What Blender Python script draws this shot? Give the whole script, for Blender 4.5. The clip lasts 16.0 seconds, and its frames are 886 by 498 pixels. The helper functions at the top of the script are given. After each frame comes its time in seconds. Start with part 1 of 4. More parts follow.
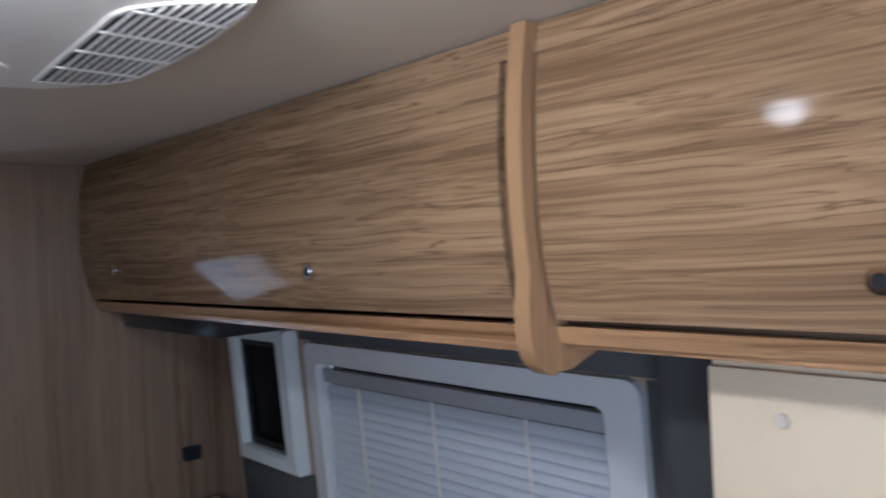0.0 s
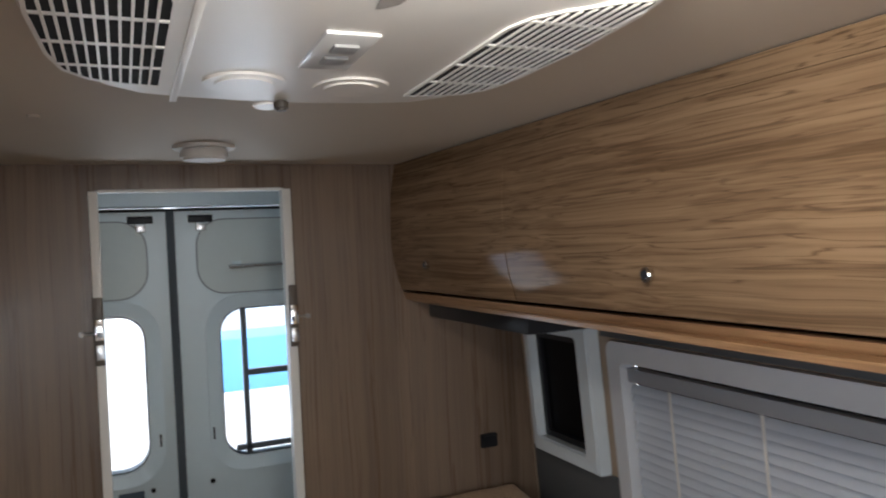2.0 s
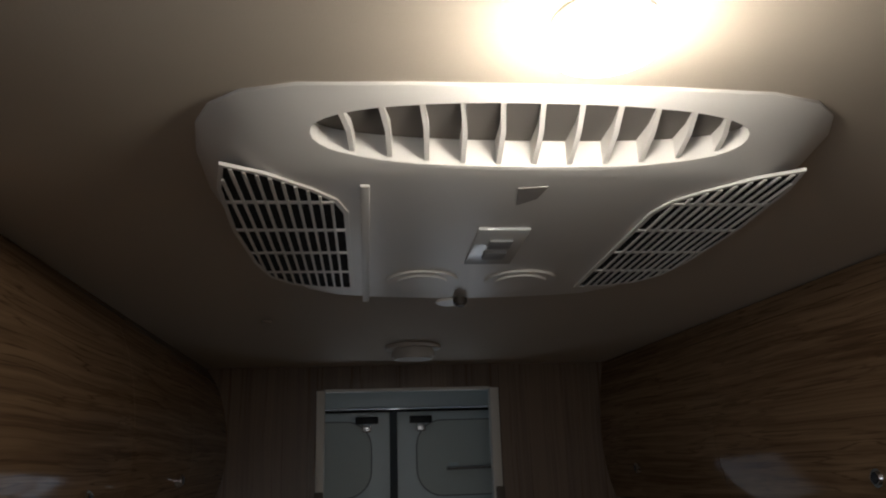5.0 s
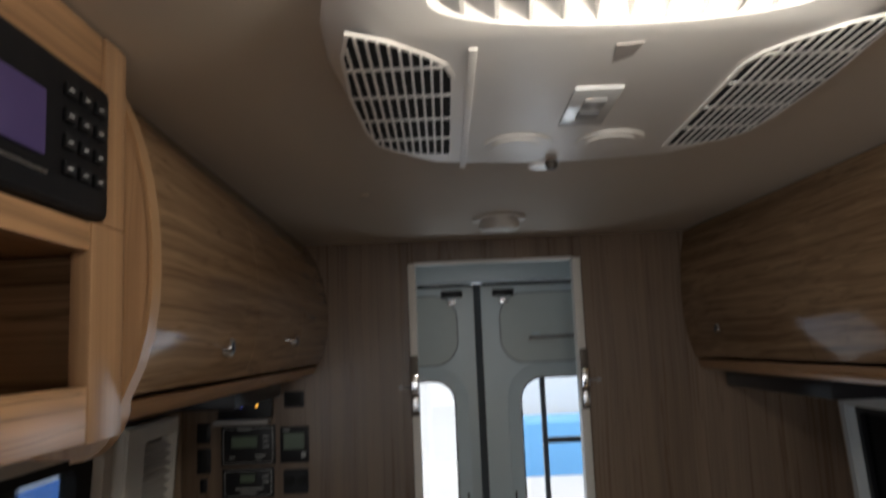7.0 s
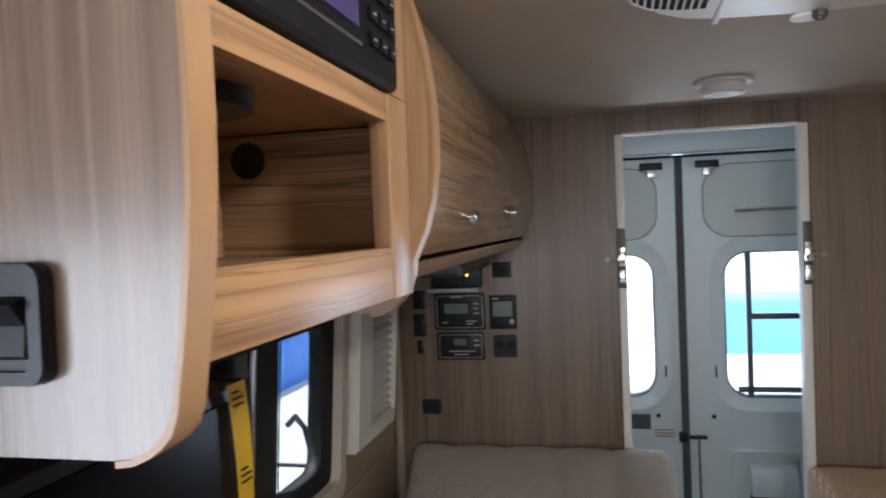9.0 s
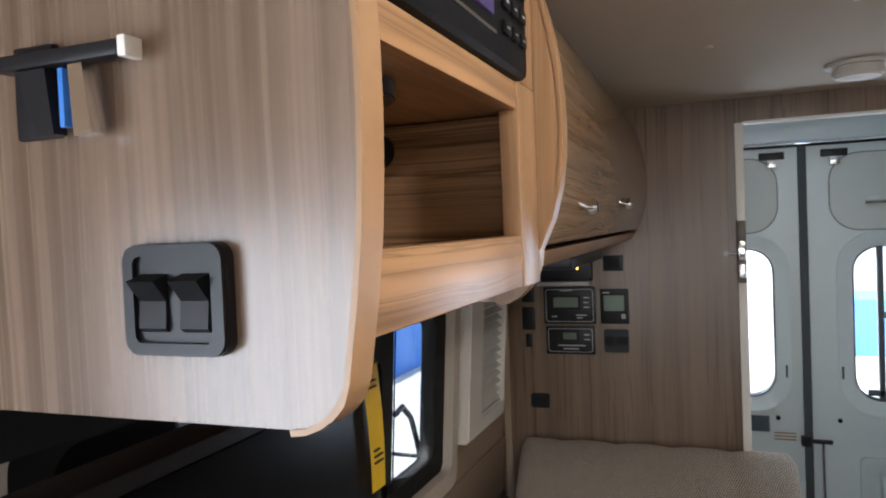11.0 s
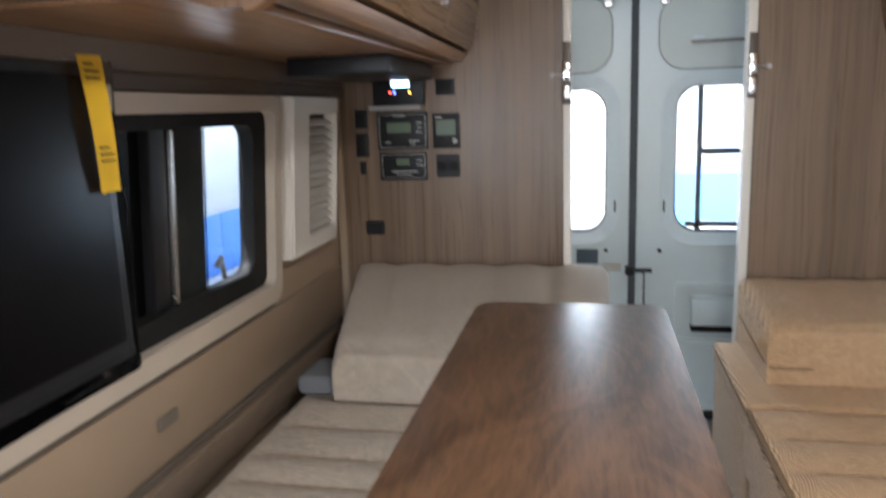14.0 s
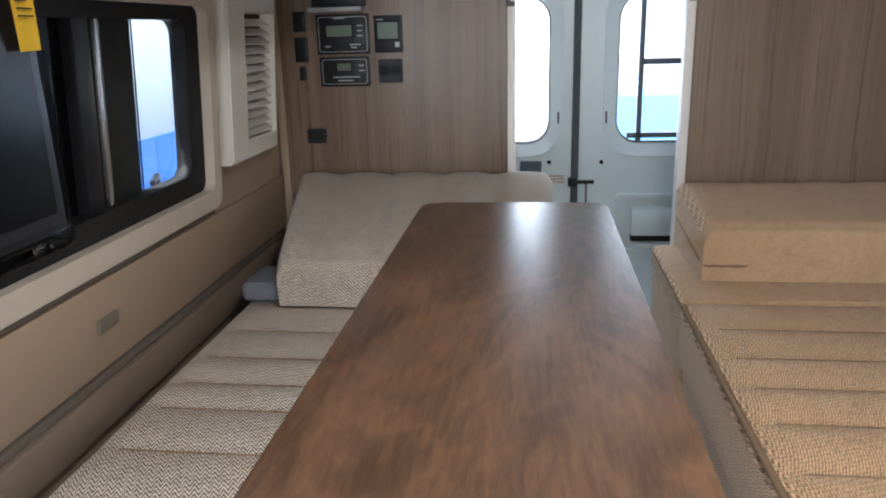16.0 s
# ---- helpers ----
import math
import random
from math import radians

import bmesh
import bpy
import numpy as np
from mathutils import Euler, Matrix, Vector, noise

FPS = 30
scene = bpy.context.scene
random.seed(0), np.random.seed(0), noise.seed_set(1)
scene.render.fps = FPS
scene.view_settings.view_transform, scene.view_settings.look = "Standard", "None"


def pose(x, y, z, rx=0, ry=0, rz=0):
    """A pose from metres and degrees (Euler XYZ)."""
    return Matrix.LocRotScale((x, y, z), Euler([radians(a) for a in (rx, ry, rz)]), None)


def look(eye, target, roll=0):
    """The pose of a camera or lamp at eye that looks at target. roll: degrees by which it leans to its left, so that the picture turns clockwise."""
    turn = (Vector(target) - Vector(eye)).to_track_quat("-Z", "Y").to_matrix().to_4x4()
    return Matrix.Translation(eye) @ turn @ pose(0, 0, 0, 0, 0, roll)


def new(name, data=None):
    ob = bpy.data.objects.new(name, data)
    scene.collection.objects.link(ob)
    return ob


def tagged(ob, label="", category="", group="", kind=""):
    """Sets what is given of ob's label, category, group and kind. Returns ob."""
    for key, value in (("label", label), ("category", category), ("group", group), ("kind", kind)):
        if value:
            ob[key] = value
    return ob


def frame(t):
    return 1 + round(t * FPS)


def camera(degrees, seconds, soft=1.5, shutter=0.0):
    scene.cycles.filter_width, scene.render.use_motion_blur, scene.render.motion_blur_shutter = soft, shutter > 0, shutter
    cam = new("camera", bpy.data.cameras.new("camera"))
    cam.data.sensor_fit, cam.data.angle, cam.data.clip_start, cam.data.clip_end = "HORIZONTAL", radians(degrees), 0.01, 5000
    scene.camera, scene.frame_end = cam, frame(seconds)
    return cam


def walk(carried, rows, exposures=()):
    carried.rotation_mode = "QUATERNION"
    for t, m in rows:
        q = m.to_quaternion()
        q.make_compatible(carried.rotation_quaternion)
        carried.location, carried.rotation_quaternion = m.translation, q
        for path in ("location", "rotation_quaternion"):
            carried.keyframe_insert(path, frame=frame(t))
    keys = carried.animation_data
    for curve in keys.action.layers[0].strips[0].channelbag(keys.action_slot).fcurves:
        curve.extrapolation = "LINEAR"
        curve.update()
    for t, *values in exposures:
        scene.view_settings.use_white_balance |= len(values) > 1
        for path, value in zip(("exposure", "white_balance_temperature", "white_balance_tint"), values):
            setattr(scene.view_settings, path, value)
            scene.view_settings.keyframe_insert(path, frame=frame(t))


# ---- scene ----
cam = camera(62.2, 16.0, soft=2.0, shutter=0.5)
PATH = [
    (0, (0.113, -0.002, 1.491), (1.467, 1.47, 1.489), -2.6),
    (0.5, (0.046, 0.026, 1.499), (1.223, 1.643, 1.5), -2.7),
    (1, (0.005, 0.051, 1.508), (1.036, 1.765, 1.5), -2.7),
    (1.5, (-0.006, 0.068, 1.514), (0.914, 1.844, 1.495), -2.7),
    (2, (0.019, 0.12, 1.531), (0.821, 1.952, 1.511), -2.7),
    (2.5, (0.055, 0.167, 1.548), (0.683, 2.066, 1.577), -2.9),
    (3, (0.074, 0.163, 1.549), (0.545, 2.083, 1.853), -2.7),
    (3.2, (0.076, 0.157, 1.541), (0.51, 2.07, 1.933), -2.6),
    (5.3, (0.089, 0.056, 1.492), (0.275, 1.969, 2.046), -1.9),
    (5.5, (0.079, 0.044, 1.482), (0.255, 1.959, 2.034), -2.0),
    (6, (0.071, 0.03, 1.469), (0.206, 1.948, 2.02), -2.1),
    (6.5, (0.056, 0.024, 1.463), (0.148, 1.951, 1.99), -2.6),
    (7, (0.048, 0.012, 1.459), (0.055, 1.995, 1.718), -2.4),
    (7.5, (0.026, 0.014, 1.456), (-0.082, 2.011, 1.505), -2.6),
    (8, (0.009, 0.008, 1.448), (-0.22, 1.994, 1.415), -2.9),
    (8.5, (-0.024, 0.004, 1.451), (-0.37, 1.973, 1.397), -2.5),
    (9, (-0.058, -0.004, 1.452), (-0.515, 1.943, 1.396), -2.3),
    (9.5, (-0.074, -0.013, 1.452), (-0.619, 1.91, 1.401), -2.6),
    (9.7, (-0.08, -0.017, 1.452), (-0.658, 1.897, 1.398), -2.6),
    (11.8, (-0.084, -0.009, 1.429), (-0.836, 1.843, 1.366), -2.7),
    (12, (-0.081, 0.009, 1.413), (-0.835, 1.86, 1.343), -2.9),
    (12.5, (-0.054, 0.026, 1.368), (-0.805, 1.878, 1.285), -2.6),
    (13, (-0.014, 0.029, 1.32), (-0.717, 1.898, 1.216), -2.4),
    (13.5, (0.023, 0.02, 1.29), (-0.569, 1.925, 1.142), -2.1),
    (14, (0.03, 0.018, 1.26), (-0.367, 1.942, 0.886), -1.9),
    (14.5, (0.028, 0.016, 1.236), (-0.286, 1.923, 0.723), -1.7),
    (15, (0.031, -0.001, 1.218), (-0.241, 1.902, 0.664), -1.6),
    (15.5, (0.032, 0.0, 1.209), (-0.22, 1.903, 0.645), -1.6),
    (16, (0.028, 0.011, 1.202), (-0.218, 1.913, 0.633), -1.6),
]
EXPO = [(0.0, 0.80, 5050, 10), (0.5, 0.75, 5250, 10), (1.0, 0.65, 5500, 10), (1.5, 0.60, 5700, 10), (2.0, 0.75, 5900, 10), (2.5, 0.55, 6200, 10), (3.0, 0.20, 6350, 10), (3.6, -0.75, 6250, 10),
        (5.3, -1.60, 6100, 10), (6.0, -1.45, 6100, 10), (6.5, -1.0, 6150, 10), (7.0, -0.22, 6150, 10), (7.5, 0.85, 6000, 10), (8.0, 1.05, 5800, 10), (9.0, 1.02, 5650, 10), (12.0, 1.15, 5950, 10),
        (13.0, 1.5, 5750, 10), (13.5, 1.62, 5850, 10), (14.0, 1.75, 5800, 10), (15.0, 1.88, 5600, 10), (16.0, 1.66, 5600, 10)]
walk(cam, [(t, look(eye, target, roll)) for t, eye, target, roll in PATH], EXPO)

# ---- daylight ----
world = bpy.data.worlds.new("world")
scene.world = world
world.use_nodes = True
wn = world.node_tree
sky = wn.nodes.new("ShaderNodeTexSky")
sky.sky_type, sky.sun_disc = "NISHITA", False
sky.sun_elevation, sky.sun_rotation = radians(48), radians(150)
wn.links.new(sky.outputs["Color"], wn.nodes["Background"].inputs["Color"])
wn.nodes["Background"].inputs["Strength"].default_value = 0.15


def lamp(name, kind, m, power, colour, **kw):
    data = bpy.data.lights.new(name, kind)
    data.energy, data.color = power, colour
    for k, v in kw.items():
        if k == "angle":
            data.angle = v
        elif k == "radius":
            data.shadow_soft_size = v
        elif k == "size":
            data.shape, data.size, data.size_y = "RECTANGLE", v[0], v[1]
    ob = new(name, data)
    ob.matrix_world = m
    return ob


lamp("sun", "SUN", look((0, 0, 5), (1.2, 2.0, 0)), 5.0, (1.0, 0.95, 0.88), angle=radians(0.6))
lamp("windscreen_daylight", "AREA", look((0.2, -2.03, 1.12), (0.2, 0, 1.0)), 5.6, (1.0, 0.965, 0.925), size=(1.4, 0.62))
lamp("cab_window_daylight", "AREA", look((-0.712, -0.70, 1.15), (0.6, -0.55, 1.10)), 9.5, (0.93, 0.97, 1.0), size=(1.10, 0.60))
lamp("rear_window_daylight_right", "AREA", look((0.54, 2.99, 1.03), (0.5, 0, 0.95)), 1.6, (0.86, 0.94, 1.0), size=(0.38, 0.5))
lamp("rear_window_daylight_left", "AREA", look((-0.13, 2.99, 1.03), (-0.1, 0, 0.95)), 1.6, (0.86, 0.94, 1.0), size=(0.38, 0.5))
lamp("ceiling_lamp_glow", "POINT", pose(0.236, 0.465, 1.722), 5.2, (1.0, 0.90, 0.76), radius=0.03)

# ---- materials ----


class Nodes:
    """A short way to write a node material."""

    def __init__(self, name, rough=0.5, metal=0.0, spec=0.5):
        self.mat = bpy.data.materials.new(name)
        self.mat.use_nodes = True
        self.t = self.mat.node_tree
        self.b = self.t.nodes["Principled BSDF"]
        self.b.inputs["Roughness"].default_value = rough
        self.b.inputs["Metallic"].default_value = metal
        self.b.inputs["Specular IOR Level"].default_value = spec

    def add(self, kind, **vals):
        n = self.t.nodes.new(kind)
        for k, v in vals.items():
            n.inputs[k.replace("_", " ")].default_value = v
        return n

    def link(self, a, b):
        self.t.links.new(a, b)

    def coords(self, scale=(1, 1, 1), rot=(0, 0, 0)):
        tc = self.t.nodes.new("ShaderNodeTexCoord")
        mp = self.t.nodes.new("ShaderNodeMapping")
        mp.inputs["Scale"].default_value = scale
        mp.inputs["Rotation"].default_value = rot
        self.link(tc.outputs["Object"], mp.inputs["Vector"])
        return mp.outputs["Vector"]

    def noise(self, vec, scale, detail=3, rough=0.5, dist=0.0):
        n = self.t.nodes.new("ShaderNodeTexNoise")
        n.inputs["Scale"].default_value, n.inputs["Detail"].default_value = scale, detail
        n.inputs["Roughness"].default_value, n.inputs["Distortion"].default_value = rough, dist
        self.link(vec, n.inputs["Vector"])
        return n.outputs["Fac"]

    def math(self, op, a, b=None, c=None):
        n = self.t.nodes.new("ShaderNodeMath")
        n.operation = op
        for k, v in enumerate((a, b, c)):
            if v is None:
                continue
            if hasattr(v, "links"):
                self.link(v, n.inputs[k])
            else:
                n.inputs[k].default_value = v
        return n.outputs[0]

    def ramp(self, fac, stops):
        r = self.t.nodes.new("ShaderNodeValToRGB")
        el = r.color_ramp.elements
        while len(el) < len(stops):
            el.new(0.5)
        for e, (p, c) in zip(el, stops):
            e.position, e.color = p, (*c, 1)
        self.link(fac, r.inputs["Fac"])
        return r.outputs["Color"]

    def mix(self, fac, a, b, kind="MIX"):
        m = self.t.nodes.new("ShaderNodeMix")
        m.data_type, m.blend_type = "RGBA", kind
        for sock, v in (("Factor", fac), ("A", a), ("B", b)):
            s = [q for q in m.inputs if q.name == sock and q.type == ("VALUE" if sock == "Factor" else "RGBA")][0]
            if hasattr(v, "links"):
                self.link(v, s)
            else:
                s.default_value = v if sock == "Factor" else (*v, 1)
        return [q for q in m.outputs if q.type == "RGBA"][0]

    def colour(self, c):
        if hasattr(c, "links"):
            self.link(c, self.b.inputs["Base Color"])
        else:
            self.b.inputs["Base Color"].default_value = (*c, 1)

    def bump(self, h, strength=0.2, dist=0.002):
        n = self.add("ShaderNodeBump", Strength=strength, Distance=dist)
        self.link(h, n.inputs["Height"])
        self.link(n.outputs["Normal"], self.b.inputs["Normal"])

    def rough(self, fac, lo, hi):
        n = self.t.nodes.new("ShaderNodeMapRange")
        n.inputs["To Min"].default_value, n.inputs["To Max"].default_value = lo, hi
        self.link(fac, n.inputs["Value"])
        self.link(n.outputs["Result"], self.b.inputs["Roughness"])


def wood(name, light, dark, grain, rough=0.3, fine=1.0, swirl=1.2, spec=0.4, veins=0.5, sharp=1.0, blend=(0.30, 0.40, 0.30)):
    """Printed wood laminate; grain is the axis (0 x, 1 y, 2 z) along which it runs. Its lines wander, and fine dark veins follow them."""
    m = Nodes(name, rough, 0, spec)
    low, reach = [4.0, 4.0, 4.0], [0.0055 * swirl] * 3
    low[grain], reach[grain] = 1.5, 0.0
    tc = m.t.nodes.new("ShaderNodeTexCoord")
    drift = m.t.nodes.new("ShaderNodeTexNoise")
    drift.inputs["Scale"].default_value, drift.inputs["Detail"].default_value = 1.6, 2.0
    m.link(m.coords(low), drift.inputs["Vector"])
    centre, sized, moved = (m.t.nodes.new("ShaderNodeVectorMath") for _ in range(3))
    centre.operation, sized.operation, moved.operation = "SUBTRACT", "MULTIPLY", "ADD"
    centre.inputs[1].default_value, sized.inputs[1].default_value = (0.5, 0.5, 0.5), [4 * r for r in reach]
    m.link(drift.outputs["Color"], centre.inputs[0])
    m.link(centre.outputs[0], sized.inputs[0])
    m.link(tc.outputs["Object"], moved.inputs[0])
    m.link(sized.outputs[0], moved.inputs[1])

    def stretched(k):
        s = [1.0, 1.0, 1.0]
        s[grain] = k
        mp = m.t.nodes.new("ShaderNodeMapping")
        mp.inputs["Scale"].default_value = s
        m.link(moved.outputs[0], mp.inputs["Vector"])
        return mp.outputs["Vector"]

    broad = m.noise(stretched(0.06), 7 * fine, 2, 0.5)
    bands = m.noise(stretched(0.010), 42 * fine, 3, 0.6)
    lines = m.noise(stretched(0.005), 150 * fine, 2, 0.6)
    f = m.math("ADD", m.math("MULTIPLY", broad, blend[0]), m.math("ADD", m.math("MULTIPLY", bands, blend[1]), m.math("MULTIPLY", lines, blend[2])))
    mid = [0.6 * a + 0.4 * b for a, b in zip(light, dark)]
    w = 0.10 / sharp
    tone = m.ramp(f, [(0.50 - w * 1.2, dark), (0.50 - 0.2 * w, mid), (0.50 + 0.6 * w, light), (0.50 + 2.0 * w, [min(1, c * 1.15) for c in light])])
    thread = m.math("ABSOLUTE", m.math("SUBTRACT", m.noise(stretched(0.008), 62 * fine, 2, 0.55), 0.5))
    vein = m.ramp(thread, [(0.0, (1, 1, 1)), (0.028, (0, 0, 0))])
    patch = m.math("MULTIPLY", vein, m.math("MULTIPLY", broad, 1.7 * veins))
    m.colour(m.mix(patch, tone, [0.62 * c for c in dark]))
    m.rough(lines, rough * 0.8, rough * 1.35)
    m.bump(lines, 0.08, 0.0005)
    return m.mat


def paint(name, c, rough=0.45, spec=0.5, grain=0.0, metal=0.0, dirt=0.06, size=30.0):
    m = Nodes(name, rough, metal, spec)
    v = m.coords()
    n = m.noise(v, size, 4, 0.6)
    big = m.noise(v, 3.0, 3, 0.5)
    lo = [q * (1 - 2 * dirt) for q in c]
    m.colour(m.mix(big, m.mix(n, lo, c), c))
    m.rough(n, rough * 0.85, min(1, rough * 1.2))
    if grain:
        m.bump(m.noise(v, 420, 2), grain, 0.0008)
    return m.mat


def fabric(name, light, dark, pitch=0.011):
    """A woven herringbone in two yarns."""
    m = Nodes(name, 0.9, 0, 0.15)
    m.b.inputs["Sheen Weight"].default_value = 0.2
    tc = m.t.nodes.new("ShaderNodeTexCoord")
    sp = m.t.nodes.new("ShaderNodeSeparateXYZ")
    m.link(tc.outputs["Object"], sp.inputs[0])
    u = m.math("MULTIPLY", m.math("ADD", sp.outputs["X"], m.math("MULTIPLY", sp.outputs["Y"], 0.4)), 1 / (pitch * 1.7))
    w = m.math("MULTIPLY", m.math("ADD", m.math("SUBTRACT", m.math("MULTIPLY", sp.outputs["Y"], 0.65), m.math("MULTIPLY", sp.outputs["X"], 0.25)), sp.outputs["Z"]), 1 / pitch)
    tri = m.math("PINGPONG", u, 0.5)
    s = m.math("FRACT", m.math("ADD", w, m.math("MULTIPLY", tri, 2.6)))
    stripe = m.math("SMOOTH_MIN", m.math("PINGPONG", m.math("MULTIPLY", s, 2.0), 1.0), 0.9, 0.2)
    v = m.coords()
    thread = m.noise(v, 900, 2)
    mottle = m.noise(v, 130, 3, 0.7)
    f = m.math("ADD", m.math("MULTIPLY", stripe, 0.56), m.math("ADD", m.math("MULTIPLY", thread, 0.32), m.math("MULTIPLY", m.math("SUBTRACT", mottle, 0.5), 0.55)))
    c = m.ramp(f, [(0.28, dark), (0.60, light)])
    big = m.noise(v, 6, 3)
    m.colour(m.mix(m.math("MULTIPLY", big, 0.25), c, dark))
    m.bump(f, 0.45, 0.0015)
    return m.mat


def glow(name, c, strength):
    m = Nodes(name)
    m.b.inputs["Emission Color"].default_value = (*c, 1)
    m.b.inputs["Emission Strength"].default_value = strength
    m.colour(c)
    return m.mat


def glass(name, tint=(1, 1, 1), rough=0.0):
    m = Nodes(name, rough)
    m.b.inputs["Transmission Weight"].default_value = 1.0
    m.b.inputs["IOR"].default_value = 1.45
    m.colour(tint)
    return m.mat


W_DOOR = wood("laminate_horizontal_grain", (0.285, 0.182, 0.103), (0.140, 0.083, 0.044), 1, 0.07, 1.25, 1.1, 0.025, 0.75, 1.0)
W_SIDE = wood("laminate_cross_grain", (0.325, 0.205, 0.115), (0.150, 0.088, 0.046), 0, 0.3, 1.3, 1.3, 0.3, 0.9, 1.2)
W_RAIL = wood("laminate_rail", (0.375, 0.216, 0.108), (0.190, 0.102, 0.050), 1, 0.3, 1.3, 1.2, 0.35, 0.6, 1.2)
W_STILE = wood("laminate_upright", (0.360, 0.216, 0.115), (0.235, 0.135, 0.070), 2, 0.3, 0.9, 1.0, 0.35, 0.3)
W_WALL = wood("laminate_wall", (0.215, 0.150, 0.103), (0.122, 0.082, 0.055), 2, 0.27, 0.75, 1.1, 0.4, 0.30, 1.0, (0.42, 0.36, 0.22))
W_PANEL = wood("laminate_end_panel", (0.205, 0.138, 0.094), (0.105, 0.068, 0.045), 2, 0.25, 1.2, 0.7, 0.6, 0.35, 1.0)
W_EDGE = paint("edge_band", (0.34, 0.198, 0.098), 0.35, 0.4, dirt=0.12)


def burl(name, light, dark, rough):
    """Walnut laminate with long wandering veins."""
    m = Nodes(name, rough, 0, 0.5)
    tc = m.coords((1.0, 0.55, 1.0), (0, 0, 0.45))
    wave = m.t.nodes.new("ShaderNodeTexWave")
    wave.wave_type, wave.bands_direction, wave.wave_profile = "BANDS", "X", "SIN"
    for key, val in (("Scale", 3.0), ("Distortion", 11.0), ("Detail", 4.0), ("Detail Scale", 0.8), ("Detail Roughness", 0.55)):
        wave.inputs[key].default_value = val
    m.link(tc, wave.inputs["Vector"])
    fine = m.noise(m.coords((1.0, 0.10, 1.0), (0, 0, 0.30)), 150, 4, 0.65, 0.6)
    broad = m.noise(tc, 2.2, 3, 0.5, 0.5)
    swirl = m.noise(m.coords((1.0, 0.42, 1.0), (0, 0, 0.45)), 5.0, 4, 0.5, 1.4)
    ring_line = m.math("POWER", m.math("PINGPONG", m.math("MULTIPLY", swirl, 13.0), 1.0), 2.0)
    f = m.math("ADD", m.math("ADD", m.math("MULTIPLY", wave.outputs["Fac"], 0.08), m.math("MULTIPLY", ring_line, 0.13)), m.math("ADD", m.math("MULTIPLY", fine, 0.52), m.math("MULTIPLY", broad, 0.16)))
    m.colour(m.ramp(f, [(0.30, dark), (0.43, [0.45 * a + 0.55 * c for a, c in zip(dark, light)]), (0.56, light)]))
    m.rough(broad, rough * 0.95, rough * 1.05)
    return m.mat


W_TABLE = burl("table_laminate", (0.158, 0.088, 0.051), (0.062, 0.034, 0.020), 0.30)
CEIL = paint("ceiling_vinyl", (0.57, 0.495, 0.40), 0.7, 0.3, 0.15)
WHITE = paint("white_plastic", (0.80, 0.77, 0.72), 0.35, 0.5, 0.06)
BEIGE = paint("beige_plastic", (0.60, 0.53, 0.45), 0.5, 0.4, 0.1)
VINYL = paint("wall_vinyl", (0.40, 0.305, 0.22), 0.55, 0.4, 0.25)
VINYL_DARK = paint("dark_trim_vinyl", (0.11, 0.08, 0.058), 0.6, 0.3, 0.2)
GREY = paint("grey_felt", (0.10, 0.10, 0.10), 0.9, 0.2, 0.4)
BLACK = paint("black_plastic", (0.012, 0.012, 0.014), 0.36, 0.28, 0.05)
BLACK_MATT = paint("black_rubber", (0.012, 0.012, 0.012), 0.7, 0.3, 0.2)
SCREEN = paint("screen_gloss", (0.003, 0.003, 0.0035), 0.30, 0.07)
VAN = paint("van_paint", (0.78, 0.86, 0.88), 0.3, 0.5)
CARD = paint("cream_card", (0.73, 0.77, 0.74), 0.5, 0.4)
STEEL = paint("brushed_steel", (0.62, 0.62, 0.62), 0.25, 0.5, 0, 1.0)
CHROME = paint("chrome", (0.8, 0.8, 0.8), 0.1, 0.5, 0, 1.0)
FAB_L = fabric("herringbone_pale", (0.90, 0.785, 0.645), (0.12, 0.092, 0.074), 0.0085)
FAB_R = fabric("herringbone_tan", (0.92, 0.635, 0.385), (0.20, 0.125, 0.065), 0.0066)
PALE_SEAM = paint("pale_seam", (0.46, 0.38, 0.30), 0.9, 0.1, 0.4)
PIPE = paint("piping", (0.27, 0.185, 0.115), 0.9, 0.1, 0.4)
YELLOW = paint("yellow_tag", (0.80, 0.53, 0.03), 0.3, 0.5)
LCD = paint("lcd_green", (0.10, 0.14, 0.09), 0.3, 0.5)
LCD_PURPLE = glow("lcd_violet", (0.035, 0.022, 0.075), 0.25)
LCD_WHITE = glow("lcd_lit", (0.55, 0.85, 1.0), 2.0)
RED, BLUE_LED, AMBER = glow("led_red", (1, 0.05, 0.03), 2.5), glow("led_blue", (0.1, 0.15, 1), 3), glow("led_amber", (1, 0.45, 0.05), 2.5)
LAMP_GLOW = glow("lamp_lens", (1.0, 0.93, 0.80), 60.0)
SLAT = paint("blind_slat", (0.80, 0.82, 0.86), 0.45, 0.4)
st = SLAT.node_tree
tr, mx = st.nodes.new("ShaderNodeBsdfTranslucent"), st.nodes.new("ShaderNodeMixShader")
tr.inputs["Color"].default_value, mx.inputs["Fac"].default_value = (0.62, 0.68, 0.78, 1), 0.35
st.links.new(st.nodes["Principled BSDF"].outputs[0], mx.inputs[1])
st.links.new(tr.outputs[0], mx.inputs[2])
st.links.new(mx.outputs[0], st.nodes["Material Output"].inputs["Surface"])
GLASS = glass("clear_glass")
TINTED = glass("tinted_glass", (0.62, 0.66, 0.68))
FILM = glass("clear_wrap", (0.9, 0.92, 0.95), 0.03)
FILM.node_tree.nodes["Principled BSDF"].inputs["IOR"].default_value = 1.06
CREAM = paint("cream_panel", (0.68, 0.56, 0.40), 0.45, 0.4)
